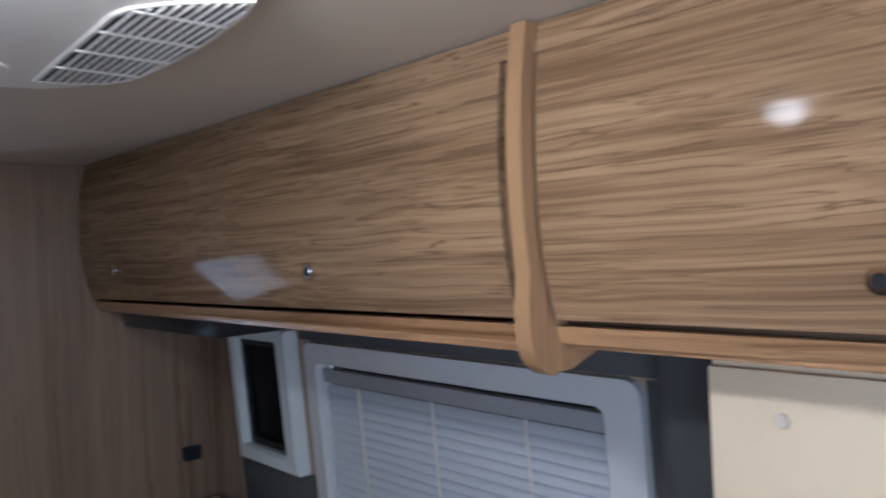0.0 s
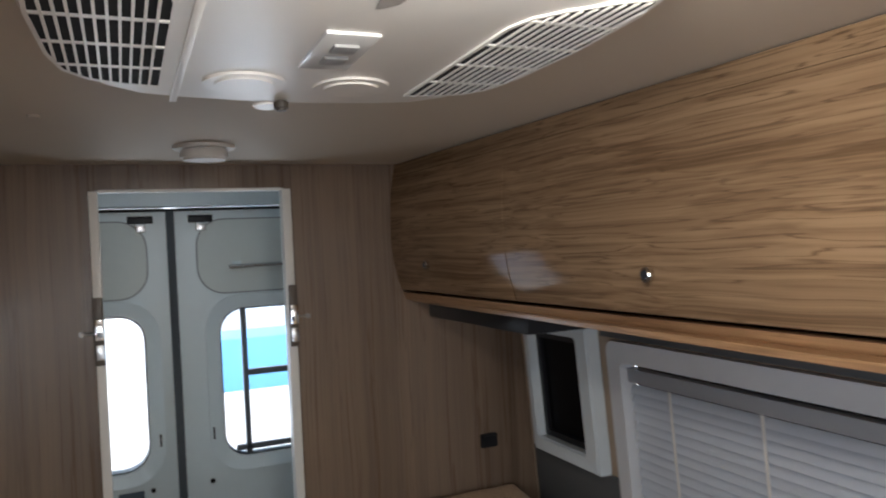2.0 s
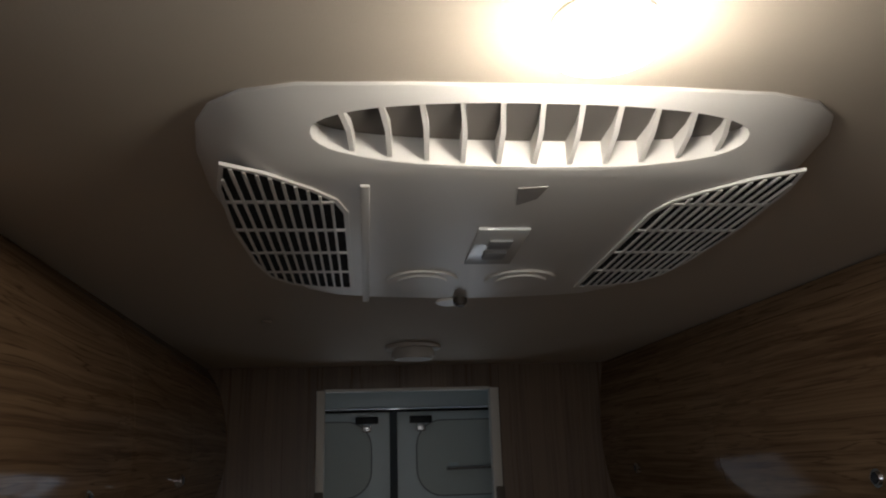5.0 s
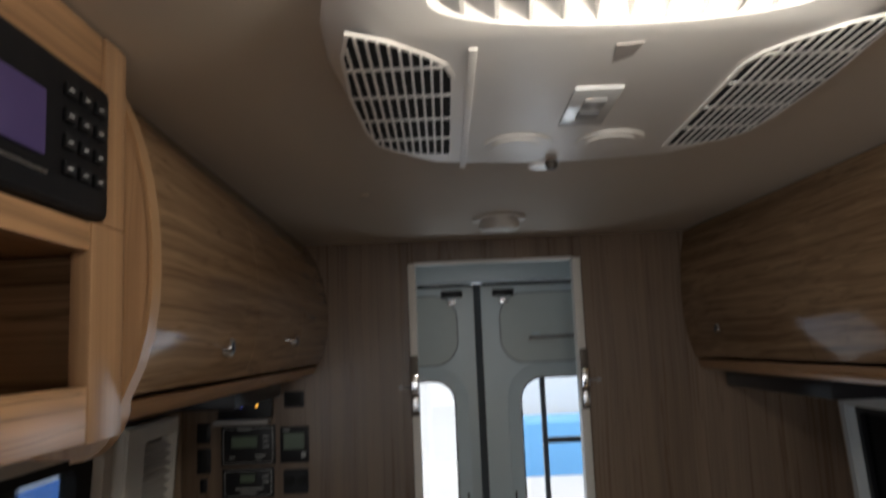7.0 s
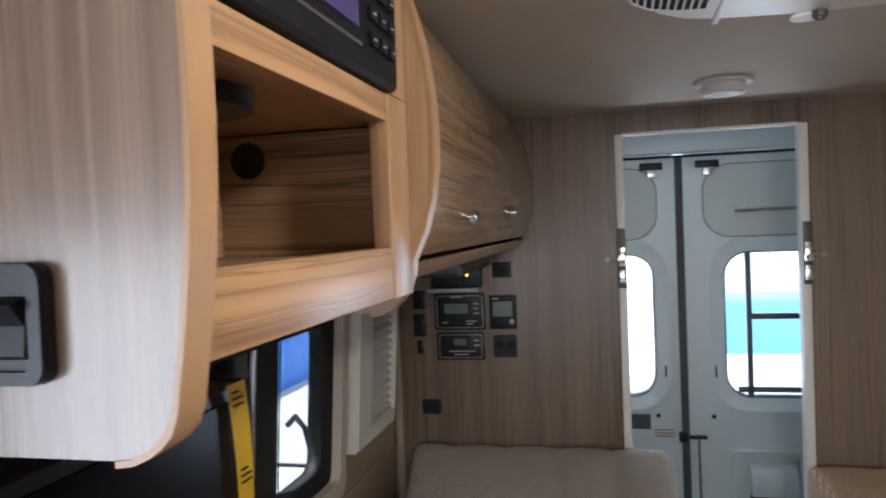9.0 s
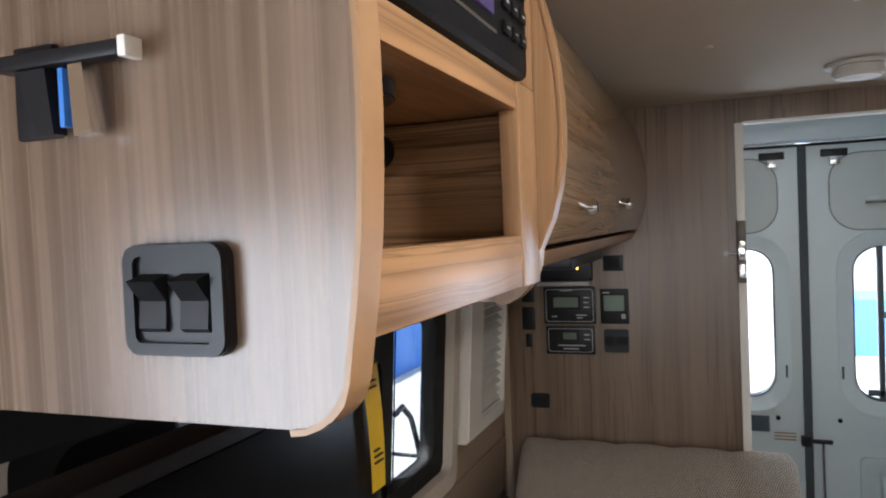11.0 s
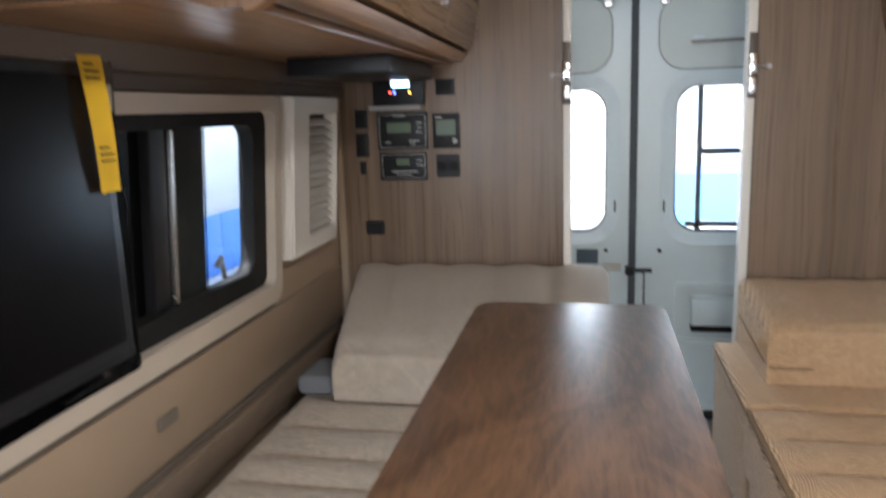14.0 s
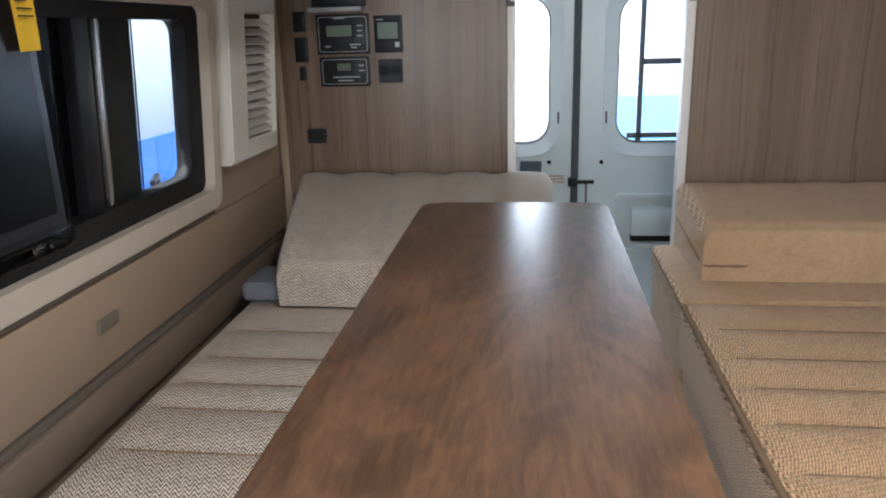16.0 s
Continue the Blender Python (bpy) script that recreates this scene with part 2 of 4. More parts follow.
CONCRETE = paint("pale_concrete", (0.62, 0.61, 0.58), 0.85, 0.2, 0.3)
BLUE_PALE = paint("pale_blue_sheet", (0.16, 0.42, 0.75), 0.5, 0.4)
BLUE = paint("blue_sheet", (0.05, 0.20, 0.62), 0.5, 0.4)
WALL_WHITE = paint("white_render", (0.85, 0.84, 0.80), 0.8, 0.2)
CARPET = paint("floor_vinyl", (0.14, 0.12, 0.10), 0.7, 0.3, 0.3)
INK = paint("pale_print", (0.45, 0.46, 0.46), 0.6, 0.3)

# ---- mesh helpers ----
ORIGIN = {}  # world place of each object's origin


def thing(name, at, label, category, group="", kind=""):
    ob = new(name)
    ob.empty_display_size = 0.05
    ob.location = at
    ORIGIN[ob] = Vector(at)
    return tagged(ob, label, category, group, kind)


def finish(bm, name, mat, origin, smooth=None):
    bmesh.ops.translate(bm, verts=bm.verts, vec=-Vector(origin))
    bmesh.ops.recalc_face_normals(bm, faces=bm.faces)
    me = bpy.data.meshes.new(name)
    bm.to_mesh(me)
    bm.free()
    me.materials.append(mat)
    if smooth:
        for p in me.polygons:
            p.use_smooth = True
        me.set_sharp_from_angle(angle=radians(smooth))
    return me


def part(name, bm, material, parent, label="", smooth=35):
    """One mesh under a thing or a part; the bmesh is in world places."""
    o = ORIGIN[parent]
    ob = new(name, finish(bm, name, material, o, smooth))
    ob.parent = parent
    ORIGIN[ob] = o
    return tagged(ob, label)


def solid(name, bm, material, label, category, group="", kind="", smooth=35):
    """A thing of one mesh, with its origin at the middle of its base."""
    xs = [v.co for v in bm.verts]
    at = Vector(((min(c.x for c in xs) + max(c.x for c in xs)) / 2, (min(c.y for c in xs) + max(c.y for c in xs)) / 2, min(c.z for c in xs)))
    ob = new(name, finish(bm, name, material, at, smooth))
    ob.location = at
    ORIGIN[ob] = at
    return tagged(ob, label, category, group, kind)


def box(x0, x1, y0, y1, z0, z1, bevel=0.0, seg=2, bm=None):
    b = bmesh.new()
    bmesh.ops.create_cube(b, size=1)
    for v in b.verts:
        v.co = Vector(((x0 + x1) / 2 + v.co.x * (x1 - x0), (y0 + y1) / 2 + v.co.y * (y1 - y0), (z0 + z1) / 2 + v.co.z * (z1 - z0)))
    if bevel:
        bmesh.ops.bevel(b, geom=b.edges[:], offset=bevel, segments=seg, profile=0.6, affect="EDGES")
    return join(bm, b)


def join(bm, b):
    if bm is None:
        return b
    me = bpy.data.meshes.new("tmp")
    b.to_mesh(me)
    b.free()
    bm.from_mesh(me)
    bpy.data.meshes.remove(me)
    return bm


def prism(pts, axis, a, b, bm=None, bevel=0.0):
    """A flat outline pushed along an axis from a to b; the outline's two numbers are the other axes in order."""
    m = bmesh.new()

    def at(p, h):
        return Vector((h, p[0], p[1])) if axis == 0 else Vector((p[0], h, p[1])) if axis == 1 else Vector((p[0], p[1], h))

    lo, hi = [m.verts.new(at(p, a)) for p in pts], [m.verts.new(at(p, b)) for p in pts]
    m.faces.new(lo), m.faces.new(hi[::-1])
    for k in range(len(pts)):
        m.faces.new((lo[k], hi[k], hi[(k + 1) % len(pts)], lo[(k + 1) % len(pts)]))
    if bevel:
        caps = [e for e in m.edges if sum(len(f.verts) == len(pts) and len(pts) > 4 or f in (m.faces,) for f in e.link_faces)]
        bmesh.ops.bevel(m, geom=caps, offset=bevel, segments=2, profile=0.6, affect="EDGES")
    return join(bm, m)


def rounded(x0, x1, y0, y1, r, n=6):
    out = []
    for cx, cy, a0 in ((x1 - r, y1 - r, 0), (x0 + r, y1 - r, 90), (x0 + r, y0 + r, 180), (x1 - r, y0 + r, 270)):
        out += [(cx + r * math.cos(radians(a0 + 90 * k / n)), cy + r * math.sin(radians(a0 + 90 * k / n))) for k in range(n + 1)]
    return out


def ring(outer, inner, axis, a, b, bm=None):
    """A frame between two outlines of as many points."""
    m = bmesh.new()

    def at(p, h):
        return Vector((h, p[0], p[1])) if axis == 0 else Vector((p[0], h, p[1])) if axis == 1 else Vector((p[0], p[1], h))

    v = [[m.verts.new(at(p, h)) for p in line] for line, h in ((outer, a), (outer, b), (inner, b), (inner, a))]
    n = len(outer)
    for k in range(n):
        q = (k + 1) % n
        for s in range(4):
            m.faces.new((v[s][k], v[s][q], v[(s + 1) % 4][q], v[(s + 1) % 4][k]))
    return join(bm, m)


def disc(c, r, depth, axis=2, n=28, bm=None, r2=None, bevel=0.0):
    b = bmesh.new()
    bmesh.ops.create_cone(b, cap_ends=True, segments=n, radius1=r, radius2=r if r2 is None else r2, depth=depth)
    if bevel:
        bmesh.ops.bevel(b, geom=[e for e in b.edges if any(len(f.verts) > 4 for f in e.link_faces)], offset=bevel, segments=2, affect="EDGES")
    turn = {0: Matrix.Rotation(radians(90), 4, "Y"), 1: Matrix.Rotation(radians(90), 4, "X"), 2: Matrix()}[axis]
    bmesh.ops.transform(b, matrix=Matrix.Translation(c) @ turn, verts=b.verts)
    return join(bm, b)


def tube(pts, r, n=10, bm=None):
    """A round bar along a line of points."""
    b = bmesh.new()
    pts = [Vector(p) for p in pts]
    rings = []
    for k, p in enumerate(pts):
        d = (pts[min(k + 1, len(pts) - 1)] - pts[max(k - 1, 0)]).normalized()
        side = d.orthogonal().normalized() if not rings else (prev - d * prev.dot(d)).normalized()
        prev = side
        up = d.cross(side)
        rings.append([b.verts.new(p + r * (math.cos(2 * math.pi * i / n) * side + math.sin(2 * math.pi * i / n) * up)) for i in range(n)])
    for a, c in zip(rings, rings[1:]):
        for i in range(n):
            b.faces.new((a[i], a[(i + 1) % n], c[(i + 1) % n], c[i]))
    b.faces.new(rings[0]), b.faces.new(rings[-1][::-1])
    return join(bm, b)


def bend(bm, fn):
    for v in bm.verts:
        v.co = Vector(fn(v.co))
    return bm


def lx(z):
    return -0.745 + (z - 0.75) * 0.067


def rx(z):
    return 1.160 - (z - 1.26) * 0.07


def on_left(bm):
    """x of the mesh counts from the left wall's face into the room."""
    return bend(bm, lambda c: (lx(c.z) + c.x, c.y, c.z))


def on_right(bm):
    return bend(bm, lambda c: (rx(c.z) - c.x, c.y, c.z))


def table_of(pairs, z):
    return float(np.polyval(np.polyfit([p[0] - 1.5 for p in pairs], [p[1] for p in pairs], 4), z - 1.5))


FACE_L = [(1.35, -0.345), (1.38, -0.312), (1.41, -0.285), (1.46, -0.263), (1.54, -0.252), (1.62, -0.256), (1.70, -0.278), (1.765, -0.315)]
FACE_R = [(1.35, 0.845), (1.38, 0.830), (1.41, 0.817), (1.46, 0.805), (1.54, 0.797), (1.62, 0.797), (1.70, 0.805), (1.765, 0.817)]


def face_l(y, z):
    return table_of(FACE_L, z) - 0.022 * (y - 0.6)


def face_r(y, z):
    return table_of(FACE_R, z) - 0.035 * (y - 0.6)


def curved_door(side, y0, y1, z0, z1, proud=0.0, thick=0.018):
    """A cabinet front that follows the bowed face between two heights."""
    f, s = (face_l, 1) if side == "L" else (face_r, -1)
    b = bmesh.new()
    ys, zs = np.linspace(y0, y1, 5), np.linspace(z0, z1, 12)
    front = [[b.verts.new((f(y, z) + s * proud, y, z)) for z in zs] for y in ys]
    back = [[b.verts.new((f(y, z) + s * (proud - thick), y, z)) for z in zs] for y in ys]
    for g in (front, back):
        for i in range(len(ys) - 1):
            for k in range(len(zs) - 1):
                b.faces.new((g[i][k], g[i + 1][k], g[i + 1][k + 1], g[i][k + 1]))
    for i in range(len(ys) - 1):
        for k in (0, len(zs) - 1):
            b.faces.new((front[i][k], front[i + 1][k], back[i + 1][k], back[i][k]))
    for k in range(len(zs) - 1):
        for i in (0, len(ys) - 1):
            b.faces.new((front[i][k], front[i][k + 1], back[i][k + 1], back[i][k]))
    return b


CEIL_Z, WALL_Y, DOOR_Y = 1.765, 2.15, 2.97

# ---- the shell ----
solid("floor", box(-0.95, 1.35, -2.1, 3.0, -0.06, 0.0), CARPET, "dark vinyl floor of a camper van", "floor", kind="structure")
solid("ceiling", box(-0.95, 1.35, -2.1, WALL_Y + 0.03, CEIL_Z, CEIL_Z + 0.05), CEIL, "cream vinyl ceiling of the van", "ceiling", kind="structure")
solid("ceiling_rear", box(-0.95, 1.35, WALL_Y + 0.03, 3.06, 1.80, 1.85), VAN, "white painted roof over the rear compartment", "ceiling", kind="structure")

# the rear partition with its doorway
OX0, OX1, OZ = -0.035, 0.44, 1.70
b = box(-0.95, OX0, WALL_Y, WALL_Y + 0.03, 0, CEIL_Z)
box(OX1, 1.35, WALL_Y, WALL_Y + 0.03, 0, CEIL_Z, bm=b)
box(OX0, OX1, WALL_Y, WALL_Y + 0.03, OZ, CEIL_Z, bm=b)
solid("wall_rear_partition", b, W_WALL, "grey-brown wood laminate partition with a doorway", "wall", kind="structure", smooth=None)
for k, (x0, x1) in enumerate(((OX0 - 0.016, OX0 + 0.006), (OX1 - 0.010, OX1 + 0.014))):
    solid("trim_doorway_%d" % (k + 1), box(x0, x1, WALL_Y - 0.006, WALL_Y + 0.034, 0.0, OZ - 0.003, 0.002), WHITE, "white plastic edge strip of the doorway", "door trim", kind="structure")
solid("trim_doorway_head", box(OX0 + 0.007, OX1 - 0.011, WALL_Y - 0.003, WALL_Y + 0.034, OZ - 0.006, OZ + 0.001, 0.001), WHITE, "white edge strip over the doorway", "door trim", kind="structure")

solid("trim_panel_joint", box(OX1 + 0.016, OX1 + 0.0175, WALL_Y - 0.0015, WALL_Y, 0.78, CEIL_Z - 0.001), VINYL_DARK, "thin dark joint between partition panels", "wall trim", kind="structure")
# left wall with its window opening, right wall with its opening, in sections
LW = (0.42, 1.63, 0.845, 1.285)
b = box(-0.05, 0, -2.1, WALL_Y - 0.001, 0, LW[2])
CW = (-1.28, -0.12, 0.82, 1.48)
box(-0.05, 0, CW[1], WALL_Y - 0.001, LW[3], CEIL_Z, bm=b)
box(-0.05, 0, CW[0], CW[1], CW[3], CEIL_Z, bm=b)
box(-0.05, 0, -2.1, CW[0], LW[2], CEIL_Z, bm=b)
box(-0.05, 0, CW[1], LW[0], LW[2], LW[3], bm=b)
box(-0.05, 0, LW[1], WALL_Y - 0.001, LW[2], LW[3], bm=b)
solid("wall_left", on_left(b), VINYL, "beige vinyl side wall of the van", "wall", kind="structure", smooth=None)
RW = (0.70, 1.65, 0.62, 1.215)
b = box(-0.05, 0, -2.1, WALL_Y - 0.001, 0, RW[2])
box(-0.05, 0, -2.1, WALL_Y - 0.001, RW[3], CEIL_Z, bm=b)
box(-0.05, 0, -2.1, RW[0], RW[2], RW[3], bm=b)
box(-0.05, 0, RW[1], WALL_Y - 0.001, RW[2], RW[3], bm=b)
solid("wall_right", on_right(b), VINYL, "beige vinyl side wall of the van", "wall", kind="structure", smooth=None)
# front end with the windscreen opening
b = box(-0.95, 1.35, -2.12, -2.06, 0, 0.80)
box(-0.95, 1.35, -2.12, -2.06, 1.45, CEIL_Z, bm=b)
box(-0.95, -0.52, -2.12, -2.06, 0.80, 1.45, bm=b)
box(0.92, 1.35, -2.12, -2.06, 0.80, 1.45, bm=b)
solid("wall_front", b, GREY, "grey front end of the van round the windscreen", "wall", kind="structure", smooth=None)
# rear compartment side walls
for nm, x0, x1 in (("wall_rear_left", -0.80, -0.75), ("wall_rear_right", 1.14, 1.19)):
    solid(nm, box(x0, x1, WALL_Y + 0.031, 3.0, 0, 1.80), VAN, "white painted side of the rear compartment", "wall", kind="structure")

# lower wall trim along the left seat
solid("trim_wall_left", on_left(box(0.0, 0.030, -0.3, WALL_Y - 0.003, 0.530, 0.609, 0.006)), paint("ledge_vinyl", (0.26, 0.20, 0.15), 0.6, 0.3, 0.2), "brown ledge along the wall above the seat", "wall trim", kind="structure")
solid("trim_wall_left_strip", on_left(box(0.0, 0.016, -0.3, WALL_Y - 0.003, 0.611, 0.626, 0.002)), paint("strip_grey", (0.17, 0.145, 0.12), 0.6, 0.3), "thin grey strip along the wall", "wall trim", kind="structure")
solid("trim_window_gasket", on_left(box(0.0, 0.014, 0.00, 1.64, 0.800, 0.8135, 0.003)), paint("gasket_grey", (0.15, 0.13, 0.11), 0.6, 0.3), "grey gasket under the window frame", "wall trim", kind="structure")
solid("trim_wall_left_panel", on_left(box(0.0, 0.010, -0.3, WALL_Y - 0.003, 0.629, 0.794, 0.004)), VINYL, "padded beige wall panel under the window", "wall panel", kind="structure")
# Darker strip paints the shade on the wall below the cupboards.
solid("wall_left_shade_band", on_left(box(0.0, 0.006, -0.10, WALL_Y - 0.003, 1.337, 1.44, 0.002)), paint("brown_band", (0.17, 0.125, 0.09), 0.6, 0.3, 0.2), "added brown strip painting shade under the overhead cupboards", "wall trim", kind="structure")
solid("trim_wall_left_upper", on_left(box(0.0, 0.012, -0.10, WALL_Y - 0.003, 1.305, 1.335, 0.004)), VINYL_DARK, "dark brown trim over the window", "wall trim", kind="structure")
solid("trim_corner_left", box(lx(1.0) - 0.002, lx(1.0) + 0.020, WALL_Y - 0.012, WALL_Y, 0.60, 1.36, 0.003), VINYL, "beige corner trim", "wall trim", kind="structure")


def van_door(name, x0, x1, wx0, wx1, seam_side):
    """One rear door leaf: pressed white steel with a rounded window."""
    d = thing(name, ((x0 + x1) / 2, DOOR_Y, 0.0), "white painted steel rear van door, closed", "van door")
    wz0, wz1 = 0.765, 1.315
    n = 8
    outer = rounded(x0, x1, 0.02, 1.70, 0.02, n)
    inner = rounded(wx0, wx1, wz0, wz1, 0.085, n)
    part("door_panel", ring(outer, inner, 1, DOOR_Y, DOOR_Y + 0.05), VAN, d)
    rim = ring(rounded(wx0 - 0.055, wx1 + 0.055, wz0 - 0.055, wz1 + 0.055, 0.13, n), rounded(wx0 - 0.012, wx1 + 0.012, wz0 - 0.012, wz1 + 0.012, 0.095, n), 1, DOOR_Y - 0.004, DOOR_Y + 0.001)
    for v in rim.verts:
        if v.co.y < DOOR_Y - 0.002 and not (wx0 - 0.03 < v.co.x < wx1 + 0.03 and wz0 - 0.03 < v.co.z < wz1 + 0.03):
            v.co.y = DOOR_Y - 0.016
    part("pressed_rim", rim, VAN, d)
    win = part("window_seal", ring(rounded(wx0 - 0.004, wx1 + 0.004, wz0 - 0.004, wz1 + 0.004, 0.088, n), rounded(wx0 + 0.001, wx1 - 0.001, wz0 + 0.001, wz1 - 0.001, 0.084, n), 1, DOOR_Y - 0.002, DOOR_Y + 0.03), paint("seal_grey", (0.10, 0.11, 0.12), 0.6, 0.3), d, "dark grey rubber window seal")
    pane = part("pane", prism(rounded(wx0 - 0.002, wx1 + 0.002, wz0 - 0.002, wz1 + 0.002, 0.085, n), 1, DOOR_Y + 0.034, DOOR_Y + 0.038), GLASS, win, "clear glass pane")
    pane.visible_shadow = False
    ux0, ux1 = (0.276, 1.00) if seam_side < 0 else (-0.62, 0.100)
    card = part("upper_card", prism(rounded(ux0, ux1, 1.380, 1.652, 0.095, n), 1, DOOR_Y - 0.005, DOOR_Y), CARD, d, "cream lining card")
    part("card_joint", ring(rounded(ux0 - 0.005, ux1 + 0.005, 1.375, 1.657, 0.10, n), rounded(ux0, ux1, 1.380, 1.652, 0.095, n), 1, DOOR_Y - 0.0025, DOOR_Y), paint("joint_grey", (0.32, 0.34, 0.35), 0.6, 0.3), card, "thin grey joint")
    sx = x1 if seam_side > 0 else x0
    hx = sx - seam_side * 0.095
    brk = part("latch_bracket", box(hx - 0.043, hx + 0.043, DOOR_Y - 0.02, DOOR_Y, 1.645, 1.672, 0.003), BLACK, d, "black latch bracket")
    part("latch_striker", box(hx - 0.016, hx + 0.016, DOOR_Y - 0.03, DOOR_Y - 0.004, 1.615, 1.645, 0.003), STEEL, brk, "steel striker")
    part("plug", disc((hx, DOOR_Y - 0.002, 0.685), 0.008, 0.006, 1), BLACK_MATT, d, "small black rubber plug")
    part("slot", box(wx0 - 0.045 if seam_side < 0 else wx1 + 0.035, (wx0 - 0.045 if seam_side < 0 else wx1 + 0.035) + 0.006, DOOR_Y - 0.014, DOOR_Y, 0.84, 0.885), BLACK_MATT, d, "narrow dark slot")
    return d


SEAM = 0.188
dl = van_door("rear_door", -0.75, SEAM - 0.008, -0.32, 0.080, 1)
dr = van_door("rear_door", SEAM + 0.008, 1.14, 0.345, 0.745, -1)
dr["label"] = "white painted steel rear van door with a barred window, closed"
part("door_seal", box(SEAM - 0.016, SEAM + 0.012, DOOR_Y - 0.018, DOOR_Y + 0.02, 0.02, 1.69, 0.005), paint("door_seal_rubber", (0.09, 0.10, 0.11), 0.6, 0.3), dr, "dark grey rubber seal between the doors")
# The bars' dark colour is lightened to grey to paint the window haze.
for nm, a in (("bar_upright", (0.420, 0.441, 0.765, 1.315)), ("bar_cross", (0.441, 0.745, 1.058, 1.082)), ("bar_sill", (0.385, 0.745, 0.778, 0.800))):
    part(nm, box(a[0], a[1], DOOR_Y + 0.006, DOOR_Y + 0.024, a[2], a[3], 0.003), paint("hazed_window_bar", (0.13, 0.14, 0.15), 0.5, 0.4), dr, "dark window bar, its grey lightened for haze")
part("rail", tube([(0.385, DOOR_Y - 0.02, 1.475), (0.70, DOOR_Y - 0.02, 1.478)], 0.007), STEEL, dr, "thin grey rail on the door")
part("rail_bracket", box(0.395, 0.43, DOOR_Y - 0.02, DOOR_Y, 1.478, 1.495, 0.004), VAN, dr)
hd = part("lock_body", box(SEAM - 0.028, SEAM + 0.005, DOOR_Y - 0.035, DOOR_Y, 0.59, 0.625, 0.004), BLACK, dr, "black lock body")
part("lock_lever", box(SEAM + 0.006, SEAM + 0.075, DOOR_Y - 0.035, DOOR_Y - 0.020, 0.603, 0.617, 0.004), BLACK, dr, "black lock lever")
part("lock_rod", tube([(SEAM + 0.045, DOOR_Y - 0.012, 0.60), (SEAM + 0.05, DOOR_Y - 0.012, 0.05)], 0.005), STEEL, dr, "steel lock rod")
pk = part("lower_pocket", ring(rounded(0.352, 0.61, 0.31, 0.558, 0.02), rounded(0.372, 0.59, 0.33, 0.54, 0.018), 1, DOOR_Y - 0.02, DOOR_Y + 0.001), VAN, dr, "white plastic pocket frame")
part("pocket_flap", prism([(DOOR_Y - 0.05, 0.395), (DOOR_Y - 0.055, 0.45), (DOOR_Y - 0.03, 0.495), (DOOR_Y - 0.001, 0.505), (DOOR_Y - 0.001, 0.395)], 0, 0.415, 0.580), VAN, pk, "white hinged flap")
part("pocket_slot", box(0.415, 0.58, DOOR_Y - 0.03, DOOR_Y - 0.001, 0.365, 0.393, 0.003), BLACK_MATT, pk, "black slot under the flap")
part("label_plate", box(-0.03, 0.055, DOOR_Y - 0.004, DOOR_Y, 0.63, 0.69, 0.002), paint("label_grey", (0.10, 0.13, 0.16), 0.5, 0.4), dl, "dark grey label plate")
for k in range(3):
    part("label_line", box(0.07, 0.145, DOOR_Y - 0.003, DOOR_Y, 0.602 + 0.012 * k, 0.607 + 0.012 * k), paint("label_brown", (0.45, 0.33, 0.22), 0.6, 0.3), dl, "brown printed bar")
# Added strip: stops daylight leaking through the gap under the doors.
solid("door_gap_blocker", box(-0.75, 1.14, DOOR_Y - 0.03, DOOR_Y + 0.06, 0.001, 0.026, 0.004), BLACK_MATT, "added black strip blocking light under the rear doors", "door sill", kind="structure")
solid("trim_door_head_seal", box(-0.74, 1.13, DOOR_Y - 0.012, DOOR_Y - 0.001, 1.688, 1.697, 0.002), BLACK_MATT, "black rubber seal along the door heads", "door seal", kind="structure")
solid("beam_over_rear_doors", box(-0.75, 1.14, DOOR_Y - 0.04, DOOR_Y + 0.05, 1.703, 1.80, 0.008), VAN, "white painted beam over the rear doors", "roof beam", kind="structure")

# ---- outside ----
solid("ground", box(-40, 40, -40, 60, -0.75, -0.70), CONCRETE, "pale sunlit concrete yard", "ground", kind="structure")
solid("van_underbody", box(-0.72, 1.12, -1.95, 2.9, -0.70, -0.062), GREY, "dark grey underbody of the van on the yard", "underbody", kind="structure")
for nm, x0, x1, y0, y1, z1 in (("backdrop_rear_wall", -14, 16, 14.0, 14.3, 6.0), ("backdrop_side_wall", -6.3, -6.0, -12, 13.5, 5.0)):
    solid(nm, box(x0, x1, y0, y1, -0.70, z1), WALL_WHITE, "white rendered wall across the yard", "wall", kind="structure")
solid("blue_container", box(0.95, 9.8, 12.2, 13.6, -0.70, 0.14, 0.02), BLUE_PALE, "pale blue sheet steel container by the far wall", "container")
bl = thing("blue_partition", (-4.6, 8.5, -0.70), "blue sheet partition standing in the yard", "partition")
for k in range(10):
    part("panel", box(-4.62, -4.58, 4.0 + 0.9 * k, 4.89 + 0.9 * k, -0.70, 0.06, 0.006), BLUE, bl)
ht = thing("hand_truck", (-1.75, 3.3, -0.70), "black tubular hand truck standing in the yard", "hand truck")
for dx in (0.0, 0.22):
    part("upright", tube([(-1.75 + dx, 3.3, -0.68), (-1.75 + dx, 3.3, 0.35), (-1.74 + dx * 0.9, 3.25, 0.52), (-1.70 + dx * 0.7, 3.16, 0.60), (-1.68 + dx * 0.6, 3.08, 0.58)], 0.014), BLACK, ht)
for z in (-0.3, 0.05, 0.32):
    part("cross_bar", tube([(-1.75, 3.3, z), (-1.53, 3.3, z)], 0.010), BLACK, ht)
